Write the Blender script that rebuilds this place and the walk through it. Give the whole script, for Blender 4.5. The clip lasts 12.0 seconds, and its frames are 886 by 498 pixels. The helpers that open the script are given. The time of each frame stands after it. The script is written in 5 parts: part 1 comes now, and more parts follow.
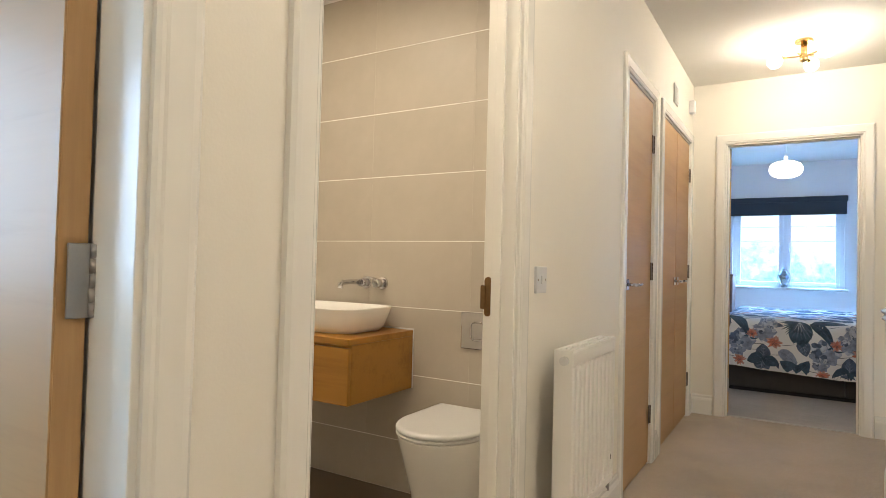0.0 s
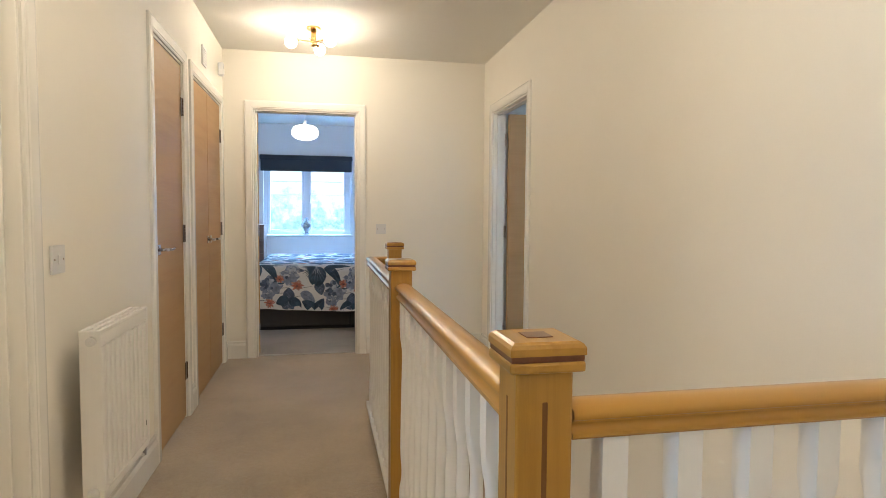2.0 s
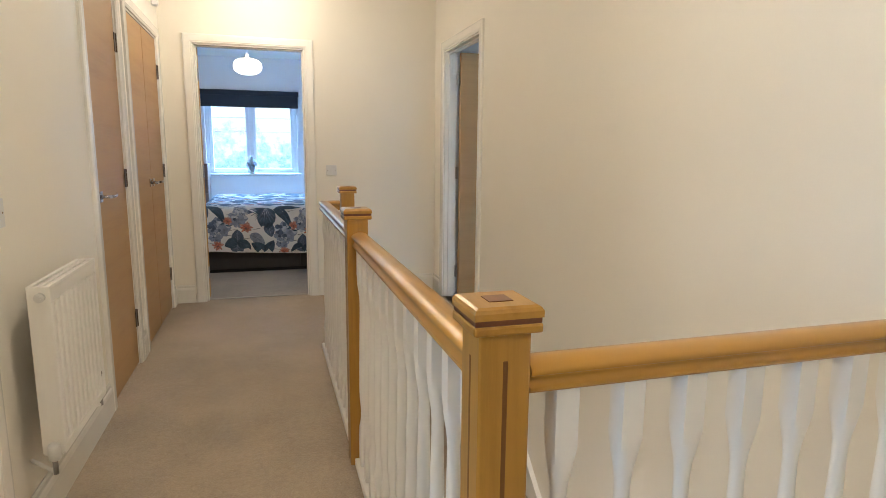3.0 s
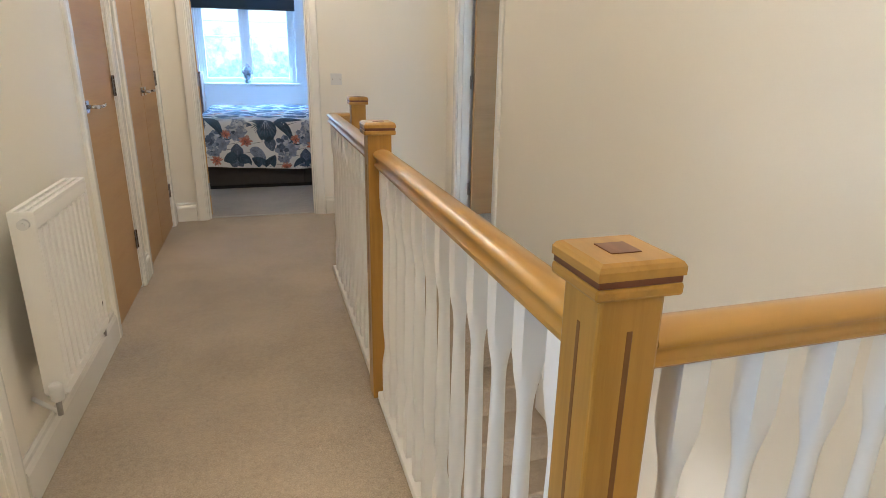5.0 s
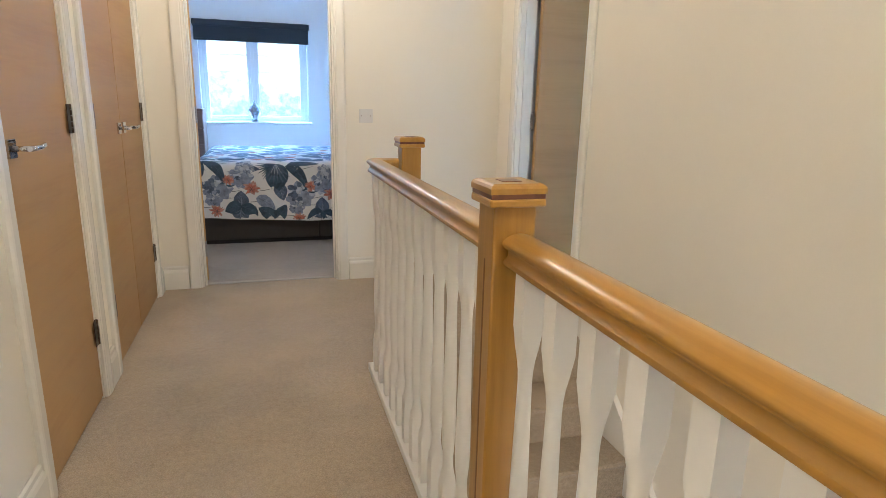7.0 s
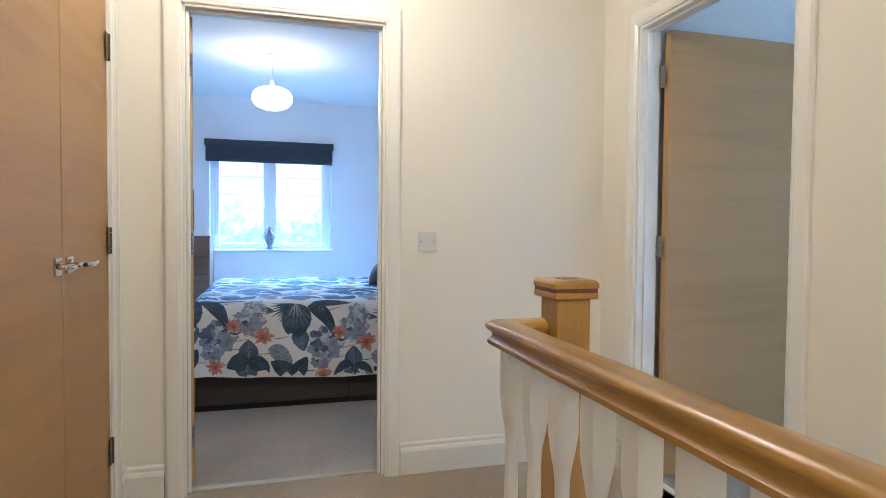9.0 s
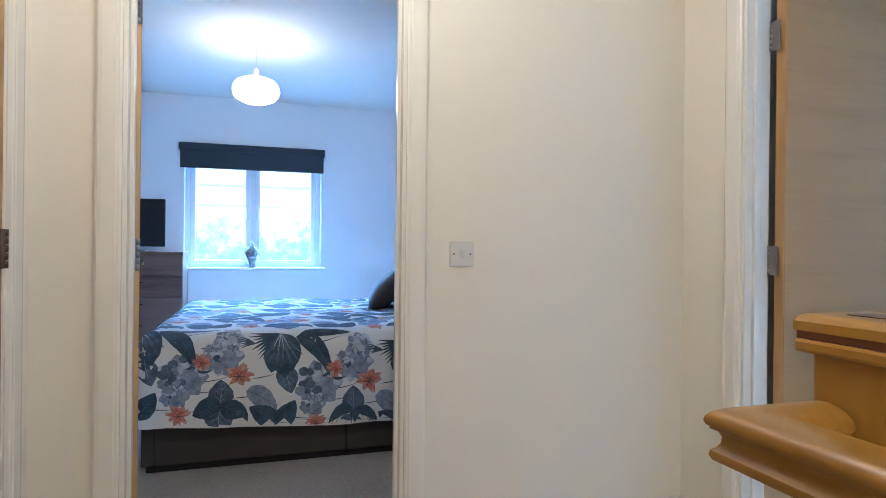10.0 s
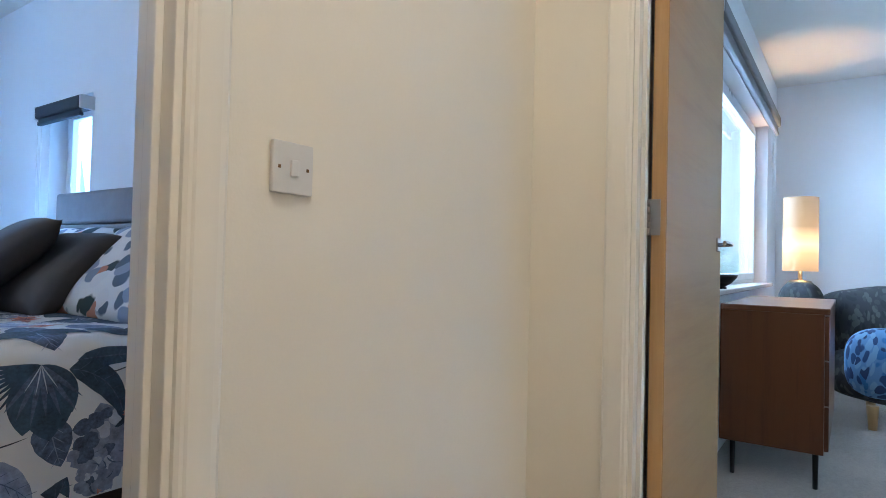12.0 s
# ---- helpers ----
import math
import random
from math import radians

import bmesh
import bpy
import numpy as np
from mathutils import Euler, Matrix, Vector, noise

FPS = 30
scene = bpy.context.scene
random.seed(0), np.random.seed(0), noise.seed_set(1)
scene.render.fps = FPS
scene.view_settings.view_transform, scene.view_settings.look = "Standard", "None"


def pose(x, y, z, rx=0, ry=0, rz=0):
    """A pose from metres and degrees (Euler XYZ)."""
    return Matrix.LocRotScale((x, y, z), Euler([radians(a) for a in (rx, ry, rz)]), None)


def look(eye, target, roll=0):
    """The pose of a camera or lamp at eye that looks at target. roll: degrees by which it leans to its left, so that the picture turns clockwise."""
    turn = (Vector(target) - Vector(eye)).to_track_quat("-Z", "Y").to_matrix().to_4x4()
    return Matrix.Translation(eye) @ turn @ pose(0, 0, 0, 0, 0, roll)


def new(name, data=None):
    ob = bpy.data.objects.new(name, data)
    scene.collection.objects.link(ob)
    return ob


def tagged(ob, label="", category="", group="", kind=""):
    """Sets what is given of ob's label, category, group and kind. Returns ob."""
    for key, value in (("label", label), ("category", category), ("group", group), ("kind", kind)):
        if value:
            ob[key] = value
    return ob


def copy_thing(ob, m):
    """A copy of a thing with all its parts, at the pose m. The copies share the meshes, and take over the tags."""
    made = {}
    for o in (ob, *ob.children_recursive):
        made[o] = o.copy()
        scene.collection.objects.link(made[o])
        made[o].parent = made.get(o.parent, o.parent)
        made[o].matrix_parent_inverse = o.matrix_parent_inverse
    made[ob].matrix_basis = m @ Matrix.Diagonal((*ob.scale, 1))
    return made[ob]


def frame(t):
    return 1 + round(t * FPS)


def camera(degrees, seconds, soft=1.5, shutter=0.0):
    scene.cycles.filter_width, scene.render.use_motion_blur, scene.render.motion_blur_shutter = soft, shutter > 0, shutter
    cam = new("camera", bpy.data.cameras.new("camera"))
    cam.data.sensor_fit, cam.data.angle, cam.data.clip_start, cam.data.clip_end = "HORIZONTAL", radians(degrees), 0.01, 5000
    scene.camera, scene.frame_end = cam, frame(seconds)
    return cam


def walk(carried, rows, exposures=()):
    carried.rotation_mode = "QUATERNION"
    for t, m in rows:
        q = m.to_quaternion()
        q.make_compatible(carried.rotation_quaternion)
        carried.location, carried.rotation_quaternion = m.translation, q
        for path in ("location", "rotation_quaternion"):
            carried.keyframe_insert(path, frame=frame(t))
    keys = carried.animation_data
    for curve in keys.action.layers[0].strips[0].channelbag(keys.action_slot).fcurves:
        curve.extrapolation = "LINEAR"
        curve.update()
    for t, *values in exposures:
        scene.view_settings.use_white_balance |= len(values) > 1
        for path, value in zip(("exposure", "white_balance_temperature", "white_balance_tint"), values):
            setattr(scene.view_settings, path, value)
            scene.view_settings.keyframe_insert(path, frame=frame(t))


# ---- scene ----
cam = camera(73.8, 12.0, 0.8)
PATH = [
    (0, (0.17, 0.219, 1.098), (-0.867, 1.928, 1.146), 1.4),
    (0.5, (0.191, 0.181, 1.137), (-0.32, 2.113, 1.194), 1.0),
    (1, (0.198, 0.147, 1.164), (0.093, 2.143, 1.213), 1.1),
    (1.5, (0.223, 0.097, 1.178), (0.346, 2.093, 1.203), 0.6),
    (2, (0.235, 0.049, 1.191), (0.633, 2.005, 1.079), 0.4),
    (2.5, (0.225, 0.048, 1.215), (0.774, 1.952, 0.941), 0.6),
    (3, (0.207, 0.029, 1.24), (0.766, 1.921, 0.914), 0.5),
    (3.5, (0.206, 0.044, 1.248), (0.772, 1.925, 0.874), 0.6),
    (5.5, (0.145, 0.474, 1.182), (0.689, 2.29, 0.548), 0.9),
    (6, (0.139, 0.726, 1.129), (0.688, 2.558, 0.546), 1.1),
    (6.5, (0.148, 0.964, 1.145), (0.696, 2.809, 0.601), 1.1),
    (7, (0.108, 1.281, 1.157), (0.664, 3.142, 0.681), 1.3),
    (7.5, (0.071, 1.516, 1.146), (0.632, 3.395, 0.748), 1.1),
    (9.5, (0.052, 2.858, 1.121), (0.596, 4.782, 1.11), 0.5),
    (10, (0.067, 3.212, 1.091), (0.656, 5.123, 1.091), 0.6),
    (10.5, (0.033, 3.511, 1.037), (0.786, 5.364, 1.045), 1.0),
    (11, (0.066, 3.822, 0.952), (1.043, 5.567, 0.988), 1.4),
    (11.5, (0.1, 4.097, 0.908), (1.356, 5.652, 0.971), 1.5),
    (12, (0.06, 4.35, 0.926), (1.704, 5.489, 0.969), 1.4),
]
EXPOSURES = [(0, 0.30, 6500, 10), (0.5, 0.32, 6550, 10), (1.0, 0.14, 6600, 10), (1.5, 0.22, 6650, 10), (2.0, 0.22, 6700, 10), (2.6, 0.18, 6620, 10), (3.5, 0.36, 6600, 10), (5.5, 0.38, 6200, 10), (6.0, 0.58, 6180, 10), (6.5, 0.54, 6300, 10), (7.5, 0.58, 6230, 10), (9.5, 0.50, 5760, 9), (10.0, 0.42, 5650, 9), (10.5, 0.30, 5420, 8), (11.5, 0.32, 5650, 9), (12, 0.32, 6000, 9)]
walk(cam, [(t, look(eye, target, roll)) for t, eye, target, roll in PATH], EXPOSURES)

# ---- world and light ----
world = bpy.data.worlds.new("sky")
scene.world = world
world.use_nodes = True
wn = world.node_tree
sky = wn.nodes.new("ShaderNodeTexSky")
sky.sky_type, sky.sun_disc = "NISHITA", False
sky.sun_elevation, sky.sun_rotation = radians(35), radians(200)
wn.links.new(sky.outputs[0], wn.nodes["Background"].inputs[0])
wn.nodes["Background"].inputs[1].default_value = 0.12

WARM = (1.0, 0.885, 0.745)
COOL = (0.22, 0.50, 1.0)
DAY_BED, DAY_SIDE, DAY_ROOM, DAY_LEFT = 1850, 18, 210, 36
BACK_FILL_W = 13
HALL_W, NEAR_FILL_W, PEND_W, BATH_W, LAMP_W, LOW_W = 18, 21, 9, 16, 40.0, 46


def area(name, m, sx, sy, watts, color):
    d = bpy.data.lights.new(name, "AREA")
    d.shape, d.size, d.size_y, d.energy, d.color = "RECTANGLE", sx, sy, watts, color
    ob = new(name, d)
    ob.matrix_world = m
    return ob


def bulb(name, at, radius, watts, color):
    d = bpy.data.lights.new(name, "POINT")
    d.shadow_soft_size, d.energy, d.color = radius, watts, color
    ob = new(name, d)
    ob.location = at
    return ob


# daylight in the window openings
area("daylight_bedroom", look((0.0, 10.35, 2.75), (0.0, 7.2, 0.6)), 1.9, 1.2, DAY_BED, COOL)
area("daylight_bedroom_side", look((1.93, 8.2, 1.35), (0.0, 7.6, 1.0)), 0.45, 0.9, DAY_SIDE, COOL)
area("daylight_side_room", look((4.2, 5.75, 1.75), (4.2, 3.2, 1.35)), 2.4, 1.2, DAY_ROOM, (0.46, 0.69, 1.0))
area("daylight_left_room", look((-2.62, -0.4, 1.45), (0.0, -0.2, 1.0)), 1.1, 1.0, DAY_LEFT, (0.48, 0.70, 1.0))


# ---- materials ----
def nodes_of(name):
    m = bpy.data.materials.new(name)
    m.use_nodes = True
    return m, m.node_tree.nodes, m.node_tree.links, m.node_tree.nodes["Principled BSDF"]


def coords(n, l, scale=(1, 1, 1)):
    tc, mp = n.new("ShaderNodeTexCoord"), n.new("ShaderNodeMapping")
    mp.inputs["Scale"].default_value = scale
    l.new(tc.outputs["Object"], mp.inputs[0])
    return mp.outputs[0]


def noise_tex(n, l, vec, scale, detail=3, rough=0.6):
    t = n.new("ShaderNodeTexNoise")
    t.inputs["Scale"].default_value, t.inputs["Detail"].default_value, t.inputs["Roughness"].default_value = scale, detail, rough
    l.new(vec, t.inputs["Vector"])
    return t.outputs["Fac"]


def ramp(n, l, fac, stops):
    r = n.new("ShaderNodeValToRGB")
    while len(r.color_ramp.elements) < len(stops):
        r.color_ramp.elements.new(0.5)
    for e, (p, c) in zip(r.color_ramp.elements, stops):
        e.position, e.color = p, (*c, 1)
    l.new(fac, r.inputs[0])
    return r.outputs[0]


def bump(n, l, b, height, strength, dist):
    bp = n.new("ShaderNodeBump")
    bp.inputs["Strength"].default_value, bp.inputs["Distance"].default_value = strength, dist
    l.new(height, bp.inputs["Height"])
    l.new(bp.outputs[0], b.inputs["Normal"])


def shade(c, k):
    return tuple(min(1, v * k) for v in c)


def surface(name, col, rough=0.5, metal=0.0, var=0.06, scale=3.0, grain=200.0, relief=0.0005, strength=0.3, stretch=(1, 1, 1), coat=0.0, gloss_var=0.08):
    """A plain surface with slow and fine variation of colour, gloss and relief."""
    m, n, l, b = nodes_of(name)
    v = coords(n, l, stretch)
    big, fine = noise_tex(n, l, v, scale, 4), noise_tex(n, l, v, grain, 2)
    mix = n.new("ShaderNodeMath")
    mix.operation = "MULTIPLY_ADD"
    l.new(fine, mix.inputs[0])
    mix.inputs[1].default_value = 0.35
    l.new(big, mix.inputs[2])
    c = ramp(n, l, mix.outputs[0], [(0.35, shade(col, 1 - var)), (1.0, shade(col, 1 + var))])
    l.new(c, b.inputs["Base Color"])
    mr = n.new("ShaderNodeMapRange")
    mr.inputs["To Min"].default_value, mr.inputs["To Max"].default_value = max(0.02, rough - gloss_var), min(1, rough + gloss_var)
    l.new(big, mr.inputs["Value"])
    l.new(mr.outputs[0], b.inputs["Roughness"])
    b.inputs["Metallic"].default_value = metal
    b.inputs["Coat Weight"].default_value = coat
    if relief:
        bump(n, l, b, fine, strength, relief)
    return m


def wood(name, dark, light, axis=2, rough=0.4, fine=60.0, coat=0.0, slow=1.6, bright=1.14):
    """Veneer or varnished timber with grain along one axis."""
    m, n, l, b = nodes_of(name)
    st = [1.0, 1.0, 1.0] if axis < 3 else [0.06, 0.06, 1.0]
    st[axis % 3] = 0.06 if axis < 3 else st[0]
    v = coords(n, l, tuple(st))
    st2 = [1.0, 1.0, 1.0]
    st2[axis % 3] = 0.25
    v2 = coords(n, l, tuple(st2))
    g, bands, spots = noise_tex(n, l, v, fine, 5, 0.7), noise_tex(n, l, v, 9.0, 4), noise_tex(n, l, v2, slow, 3)
    a = n.new("ShaderNodeMath")
    a.operation = "MULTIPLY_ADD"
    l.new(g, a.inputs[0])
    a.inputs[1].default_value = 0.4
    l.new(bands, a.inputs[2])
    a2 = n.new("ShaderNodeMath")
    a2.operation = "MULTIPLY_ADD"
    l.new(spots, a2.inputs[0])
    a2.inputs[1].default_value = 0.5
    l.new(a.outputs[0], a2.inputs[2])
    info = n.new("ShaderNodeObjectInfo")
    a3 = n.new("ShaderNodeMath")
    a3.operation = "MULTIPLY_ADD"
    l.new(info.outputs["Random"], a3.inputs[0])
    a3.inputs[1].default_value = 0.08
    l.new(a2.outputs[0], a3.inputs[2])
    half = n.new("ShaderNodeMath")
    half.operation = "MULTIPLY"
    l.new(a3.outputs[0], half.inputs[0])
    half.inputs[1].default_value = 0.5
    c = ramp(n, l, half.outputs[0], [(0.38, dark), (0.49, light), (0.62, shade(light, bright))])
    l.new(c, b.inputs["Base Color"])
    b.inputs["Roughness"].default_value, b.inputs["Coat Weight"].default_value, b.inputs["Coat Roughness"].default_value = rough, coat, 0.15
    bump(n, l, b, g, 0.15, 0.0006)
    return m


def glow(name, col, strength):
    m, n, l, b = nodes_of(name)
    b.inputs["Base Color"].default_value = (*col, 1)
    b.inputs["Emission Color"].default_value = (*col, 1)
    b.inputs["Emission Strength"].default_value = strength
    return m


def carpet_material(name, col):
    m, n, l, b = nodes_of(name)
    v = coords(n, l)
    tuft, mid, big = noise_tex(n, l, v, 160, 3, 0.9), noise_tex(n, l, v, 48, 3), noise_tex(n, l, v, 1.6, 3)
    a = n.new("ShaderNodeMath")
    a.operation = "MULTIPLY_ADD"
    l.new(mid, a.inputs[0])
    a.inputs[1].default_value = 0.35
    l.new(tuft, a.inputs[2])
    a2 = n.new("ShaderNodeMath")
    a2.operation = "MULTIPLY_ADD"
    l.new(big, a2.inputs[0])
    a2.inputs[1].default_value = 0.55
    l.new(a.outputs[0], a2.inputs[2])
    half = n.new("ShaderNodeMath")
    half.operation = "MULTIPLY"
    l.new(a2.outputs[0], half.inputs[0])
    half.inputs[1].default_value = 0.5
    l.new(ramp(n, l, half.outputs[0], [(0.36, shade(col, 0.60)), (0.49, col), (0.62, shade(col, 1.34))]), b.inputs["Base Color"])
    b.inputs["Roughness"].default_value = 0.95
    b.inputs["Sheen Weight"].default_value = 0.25
    bump(n, l, b, a.outputs[0], 0.7, 0.006)
    return m


PAINT = surface("wall_paint", (0.80, 0.765, 0.69), 0.65, var=0.025, scale=1.3, grain=170, relief=0.0008, strength=0.25)
CEIL = surface("ceiling_paint", (0.80, 0.78, 0.73), 0.8, var=0.02, scale=1.0, grain=150, relief=0.0008, strength=0.25)
BEDPAINT = surface("bedroom_paint", (0.80, 0.81, 0.82), 0.65, var=0.025, scale=1.3, grain=170, relief=0.0008, strength=0.25)
GLOSS = surface("gloss_white", (0.80, 0.785, 0.74), 0.24, var=0.02, scale=4, grain=60, relief=0.0005, strength=0.18, stretch=(1, 1, 0.2))
SATIN = surface("satin_white", (0.80, 0.79, 0.76), 0.38, var=0.02, scale=6, grain=80, relief=0.0004, strength=0.2)
ENAMEL = surface("radiator_enamel", (0.82, 0.81, 0.78), 0.42, var=0.01, scale=5, grain=90, relief=0)
CARPET = carpet_material("landing_carpet", (0.41, 0.325, 0.235))
BEDCARPET = carpet_material("bedroom_carpet", (0.40, 0.355, 0.31))
OAK = wood("oak_veneer", (0.385, 0.215, 0.082), (0.43, 0.25, 0.10), 3, 0.52, fine=90.0, coat=0.04, bright=1.05)
OAKEDGE = wood("oak_lipping", (0.46, 0.27, 0.11), (0.56, 0.35, 0.16), 2, 0.45)
RAILY = wood("varnished_oak_rail", (0.30, 0.143, 0.019), (0.42, 0.215, 0.036), 1, 0.30, coat=0.5)
RAILX = wood("varnished_oak_cross_rail", (0.30, 0.143, 0.019), (0.42, 0.215, 0.036), 0, 0.30, coat=0.5)
NEWEL = wood("varnished_oak_newel", (0.285, 0.136, 0.019), (0.41, 0.21, 0.037), 2, 0.30, coat=0.5)
# darker wood: the shade inside the routed groove put into the colour
GROOVE = wood("shaded_groove", (0.10, 0.036, 0.010), (0.17, 0.068, 0.016), 2, 0.5)
INLAY = wood("walnut_inlay", (0.09, 0.025, 0.01), (0.16, 0.05, 0.02), 1, 0.35, coat=0.4)
WALNUT = wood("walnut_drawers", (0.065, 0.030, 0.020), (0.14, 0.075, 0.05), 0, 0.45)
MAHOG = wood("teak_side", (0.055, 0.015, 0.005), (0.10, 0.032, 0.011), 2, 0.35, coat=0.3)
VANITY = wood("vanity_oak", (0.26, 0.112, 0.015), (0.36, 0.170, 0.026), 0, 0.42, coat=0.1, bright=1.06)
STEEL = surface("brushed_steel", (0.36, 0.345, 0.33), 0.30, 1.0, var=0.06, scale=20, grain=300, relief=0.0001)
STRIP = surface("satin_carpet_strip", (0.50, 0.47, 0.42), 0.5, 0.6, var=0.05, scale=20, relief=0.0001)
CHROME = surface("chrome", (0.60, 0.60, 0.62), 0.06, 1.0, var=0.02, relief=0, gloss_var=0.03)
# steel for the cupboard hinges, shade and brown reflection put into the colour
DARKSTEEL = surface("shaded_steel", (0.11, 0.08, 0.06), 0.38, 1.0, var=0.10, scale=20, grain=300, relief=0.0001)
BRONZE = surface("bronze_strike", (0.20, 0.12, 0.06), 0.35, 1.0, var=0.12, scale=30, relief=0.0001)
BRASS = surface("antique_brass", (0.62, 0.44, 0.19), 0.22, 1.0, var=0.08, scale=25, relief=0.0001)
BLACKGAP = surface("dark_rubber", (0.012, 0.011, 0.011), 0.8, var=0.1, relief=0)
PLASTIC = surface("white_plastic", (0.70, 0.70, 0.69), 0.35, var=0.015, relief=0.0001)
SWITCH = surface("switch_plastic", (0.66, 0.66, 0.66), 0.35, var=0.015, relief=0.0001)
CERAMIC = surface("white_ceramic", (0.86, 0.85, 0.82), 0.08, var=0.01, relief=0, coat=0.3, gloss_var=0.02)
GROUT = surface("pale_grout", (0.86, 0.84, 0.80), 0.85, var=0.03, scale=8)
BATHFLOOR = surface("bathroom_floor_tile", (0.12, 0.088, 0.055), 0.4, var=0.12, scale=4, grain=60)
UPVC = surface("window_plastic", (0.83, 0.84, 0.85), 0.3, var=0.01, relief=0.0001)
SLATE = surface("slate_blind_fabric", (0.022, 0.027, 0.035), 0.8, var=0.10, scale=12, grain=500, relief=0.0005)
GREYBLIND = surface("grey_blind_fabric", (0.20, 0.20, 0.21), 0.8, var=0.10, scale=12, grain=500, relief=0.0005)
DIVAN = surface("charcoal_divan_fabric", (0.052, 0.045, 0.042), 0.9, var=0.15, scale=14, grain=420, relief=0.001, strength=0.6)
HEADB = surface("grey_headboard_fabric", (0.25, 0.255, 0.275), 0.9, var=0.12, scale=14, grain=420, relief=0.001, strength=0.6)
CUSHION = surface("charcoal_cushion_velvet", (0.060, 0.056, 0.056), 0.75, var=0.25, scale=9, grain=300, relief=0.001, strength=0.5)
LINEN = surface("white_duvet_cotton", (0.78, 0.78, 0.78), 0.85, var=0.03, scale=5, grain=380, relief=0.0006, strength=0.4)
TEAL = surface("dark_leaf_print", (0.045, 0.083, 0.132), 0.85, var=0.75, scale=15, grain=120, relief=0)
SLATEBLUE = surface("slate_leaf_print", (0.090, 0.125, 0.200), 0.85, var=0.75, scale=30, grain=120, relief=0)
PALEBLUE = surface("pale_leaf_print", (0.25, 0.295, 0.41), 0.85, var=0.6, scale=28, grain=120, relief=0)
FADED = surface("faded_pink_print", (0.52, 0.30, 0.26), 0.85, var=0.5, scale=30, grain=120, relief=0)
CORAL = surface("coral_flower_print", (0.56, 0.19, 0.135), 0.85, var=0.6, scale=40, grain=120, relief=0)
WASH = surface("pale_wash_print", (0.50, 0.545, 0.63), 0.85, var=0.35, scale=26, grain=120, relief=0)
STEM = surface("stem_print", (0.05, 0.06, 0.08), 0.85, var=0.2, relief=0)
SCREEN = surface("television_black", (0.006, 0.006, 0.007), 0.18, var=0.1, relief=0)
IRON = surface("black_metal", (0.015, 0.015, 0.015), 0.4, 0.6, var=0.1, relief=0)
SILVER = surface("silvered_ornament", (0.30, 0.30, 0.32), 0.25, 0.8, var=0.8, scale=30, grain=90, relief=0.001)
GLOBE = glow("lit_globe", (1.0, 0.86, 0.62), 14)
PENDANT = glow("lit_pendant_shade", (1.0, 0.94, 0.84), 5.0)
# lamp shade: brightest round the bulb, fading to the rims
SHADE, sn, sl, sb = nodes_of("lit_lamp_shade")
sgc, sgz = sn.new("ShaderNodeTexCoord"), sn.new("ShaderNodeSeparateXYZ")
sl.new(sgc.outputs["Generated"], sgz.inputs[0])
sl.new(ramp(sn, sl, sgz.outputs["Z"], [(0.0, (0.50, 0.27, 0.11)), (0.24, (0.85, 0.52, 0.22)), (0.36, (1.0, 0.80, 0.45)), (0.46, (0.95, 0.62, 0.28)), (0.60, (0.42, 0.24, 0.11)), (1.0, (0.26, 0.17, 0.10))]), sb.inputs["Emission Color"])
sb.inputs["Base Color"].default_value = (0.22, 0.13, 0.06, 1)
sb.inputs["Emission Strength"].default_value = 1.15
DOWNLIGHT = glow("downlight_disc", (1.0, 0.86, 0.66), 12)

# window glass
GLASS, gn, gl, gb = nodes_of("window_glass")
gb.inputs["Transmission Weight"].default_value, gb.inputs["Roughness"].default_value, gb.inputs["IOR"].default_value = 1.0, 0.0, 1.45

# patterned cotton for pillowcases and the chair's throw
def patterned(name, ground, cols, scale):
    m, n, l, b = nodes_of(name)
    v = coords(n, l, (1, 1, 0.55))
    warp = n.new("ShaderNodeTexNoise")
    warp.inputs["Scale"].default_value = 7
    l.new(v, warp.inputs["Vector"])
    add = n.new("ShaderNodeVectorMath")
    add.operation = "MULTIPLY_ADD"
    l.new(warp.outputs["Color"], add.inputs[0])
    add.inputs[1].default_value = (0.12, 0.12, 0.12)
    l.new(v, add.inputs[2])
    vo = n.new("ShaderNodeTexVoronoi")
    vo.inputs["Scale"].default_value = scale
    l.new(add.outputs[0], vo.inputs["Vector"])
    sep = n.new("ShaderNodeSeparateColor")
    l.new(vo.outputs["Color"], sep.inputs[0])
    pal = n.new("ShaderNodeValToRGB")
    pal.color_ramp.interpolation = "CONSTANT"
    for i in range(len(cols) - 2):
        pal.color_ramp.elements.new(0.5)
    for i, (e, c) in enumerate(zip(pal.color_ramp.elements, cols)):
        e.position, e.color = i / len(cols), (*c, 1)
    l.new(sep.outputs[0], pal.inputs[0])
    edge = n.new("ShaderNodeMapRange")
    edge.inputs["From Min"].default_value, edge.inputs["From Max"].default_value = 0.52, 0.6
    l.new(vo.outputs["Distance"], edge.inputs["Value"])
    mx = n.new("ShaderNodeMix")
    mx.data_type = "RGBA"
    l.new(edge.outputs[0], mx.inputs["Factor"])
    l.new(pal.outputs[0], mx.inputs["A"])
    mx.inputs["B"].default_value = (*ground, 1)
    l.new(mx.outputs["Result"], b.inputs["Base Color"])
    b.inputs["Roughness"].default_value = 0.85
    return m


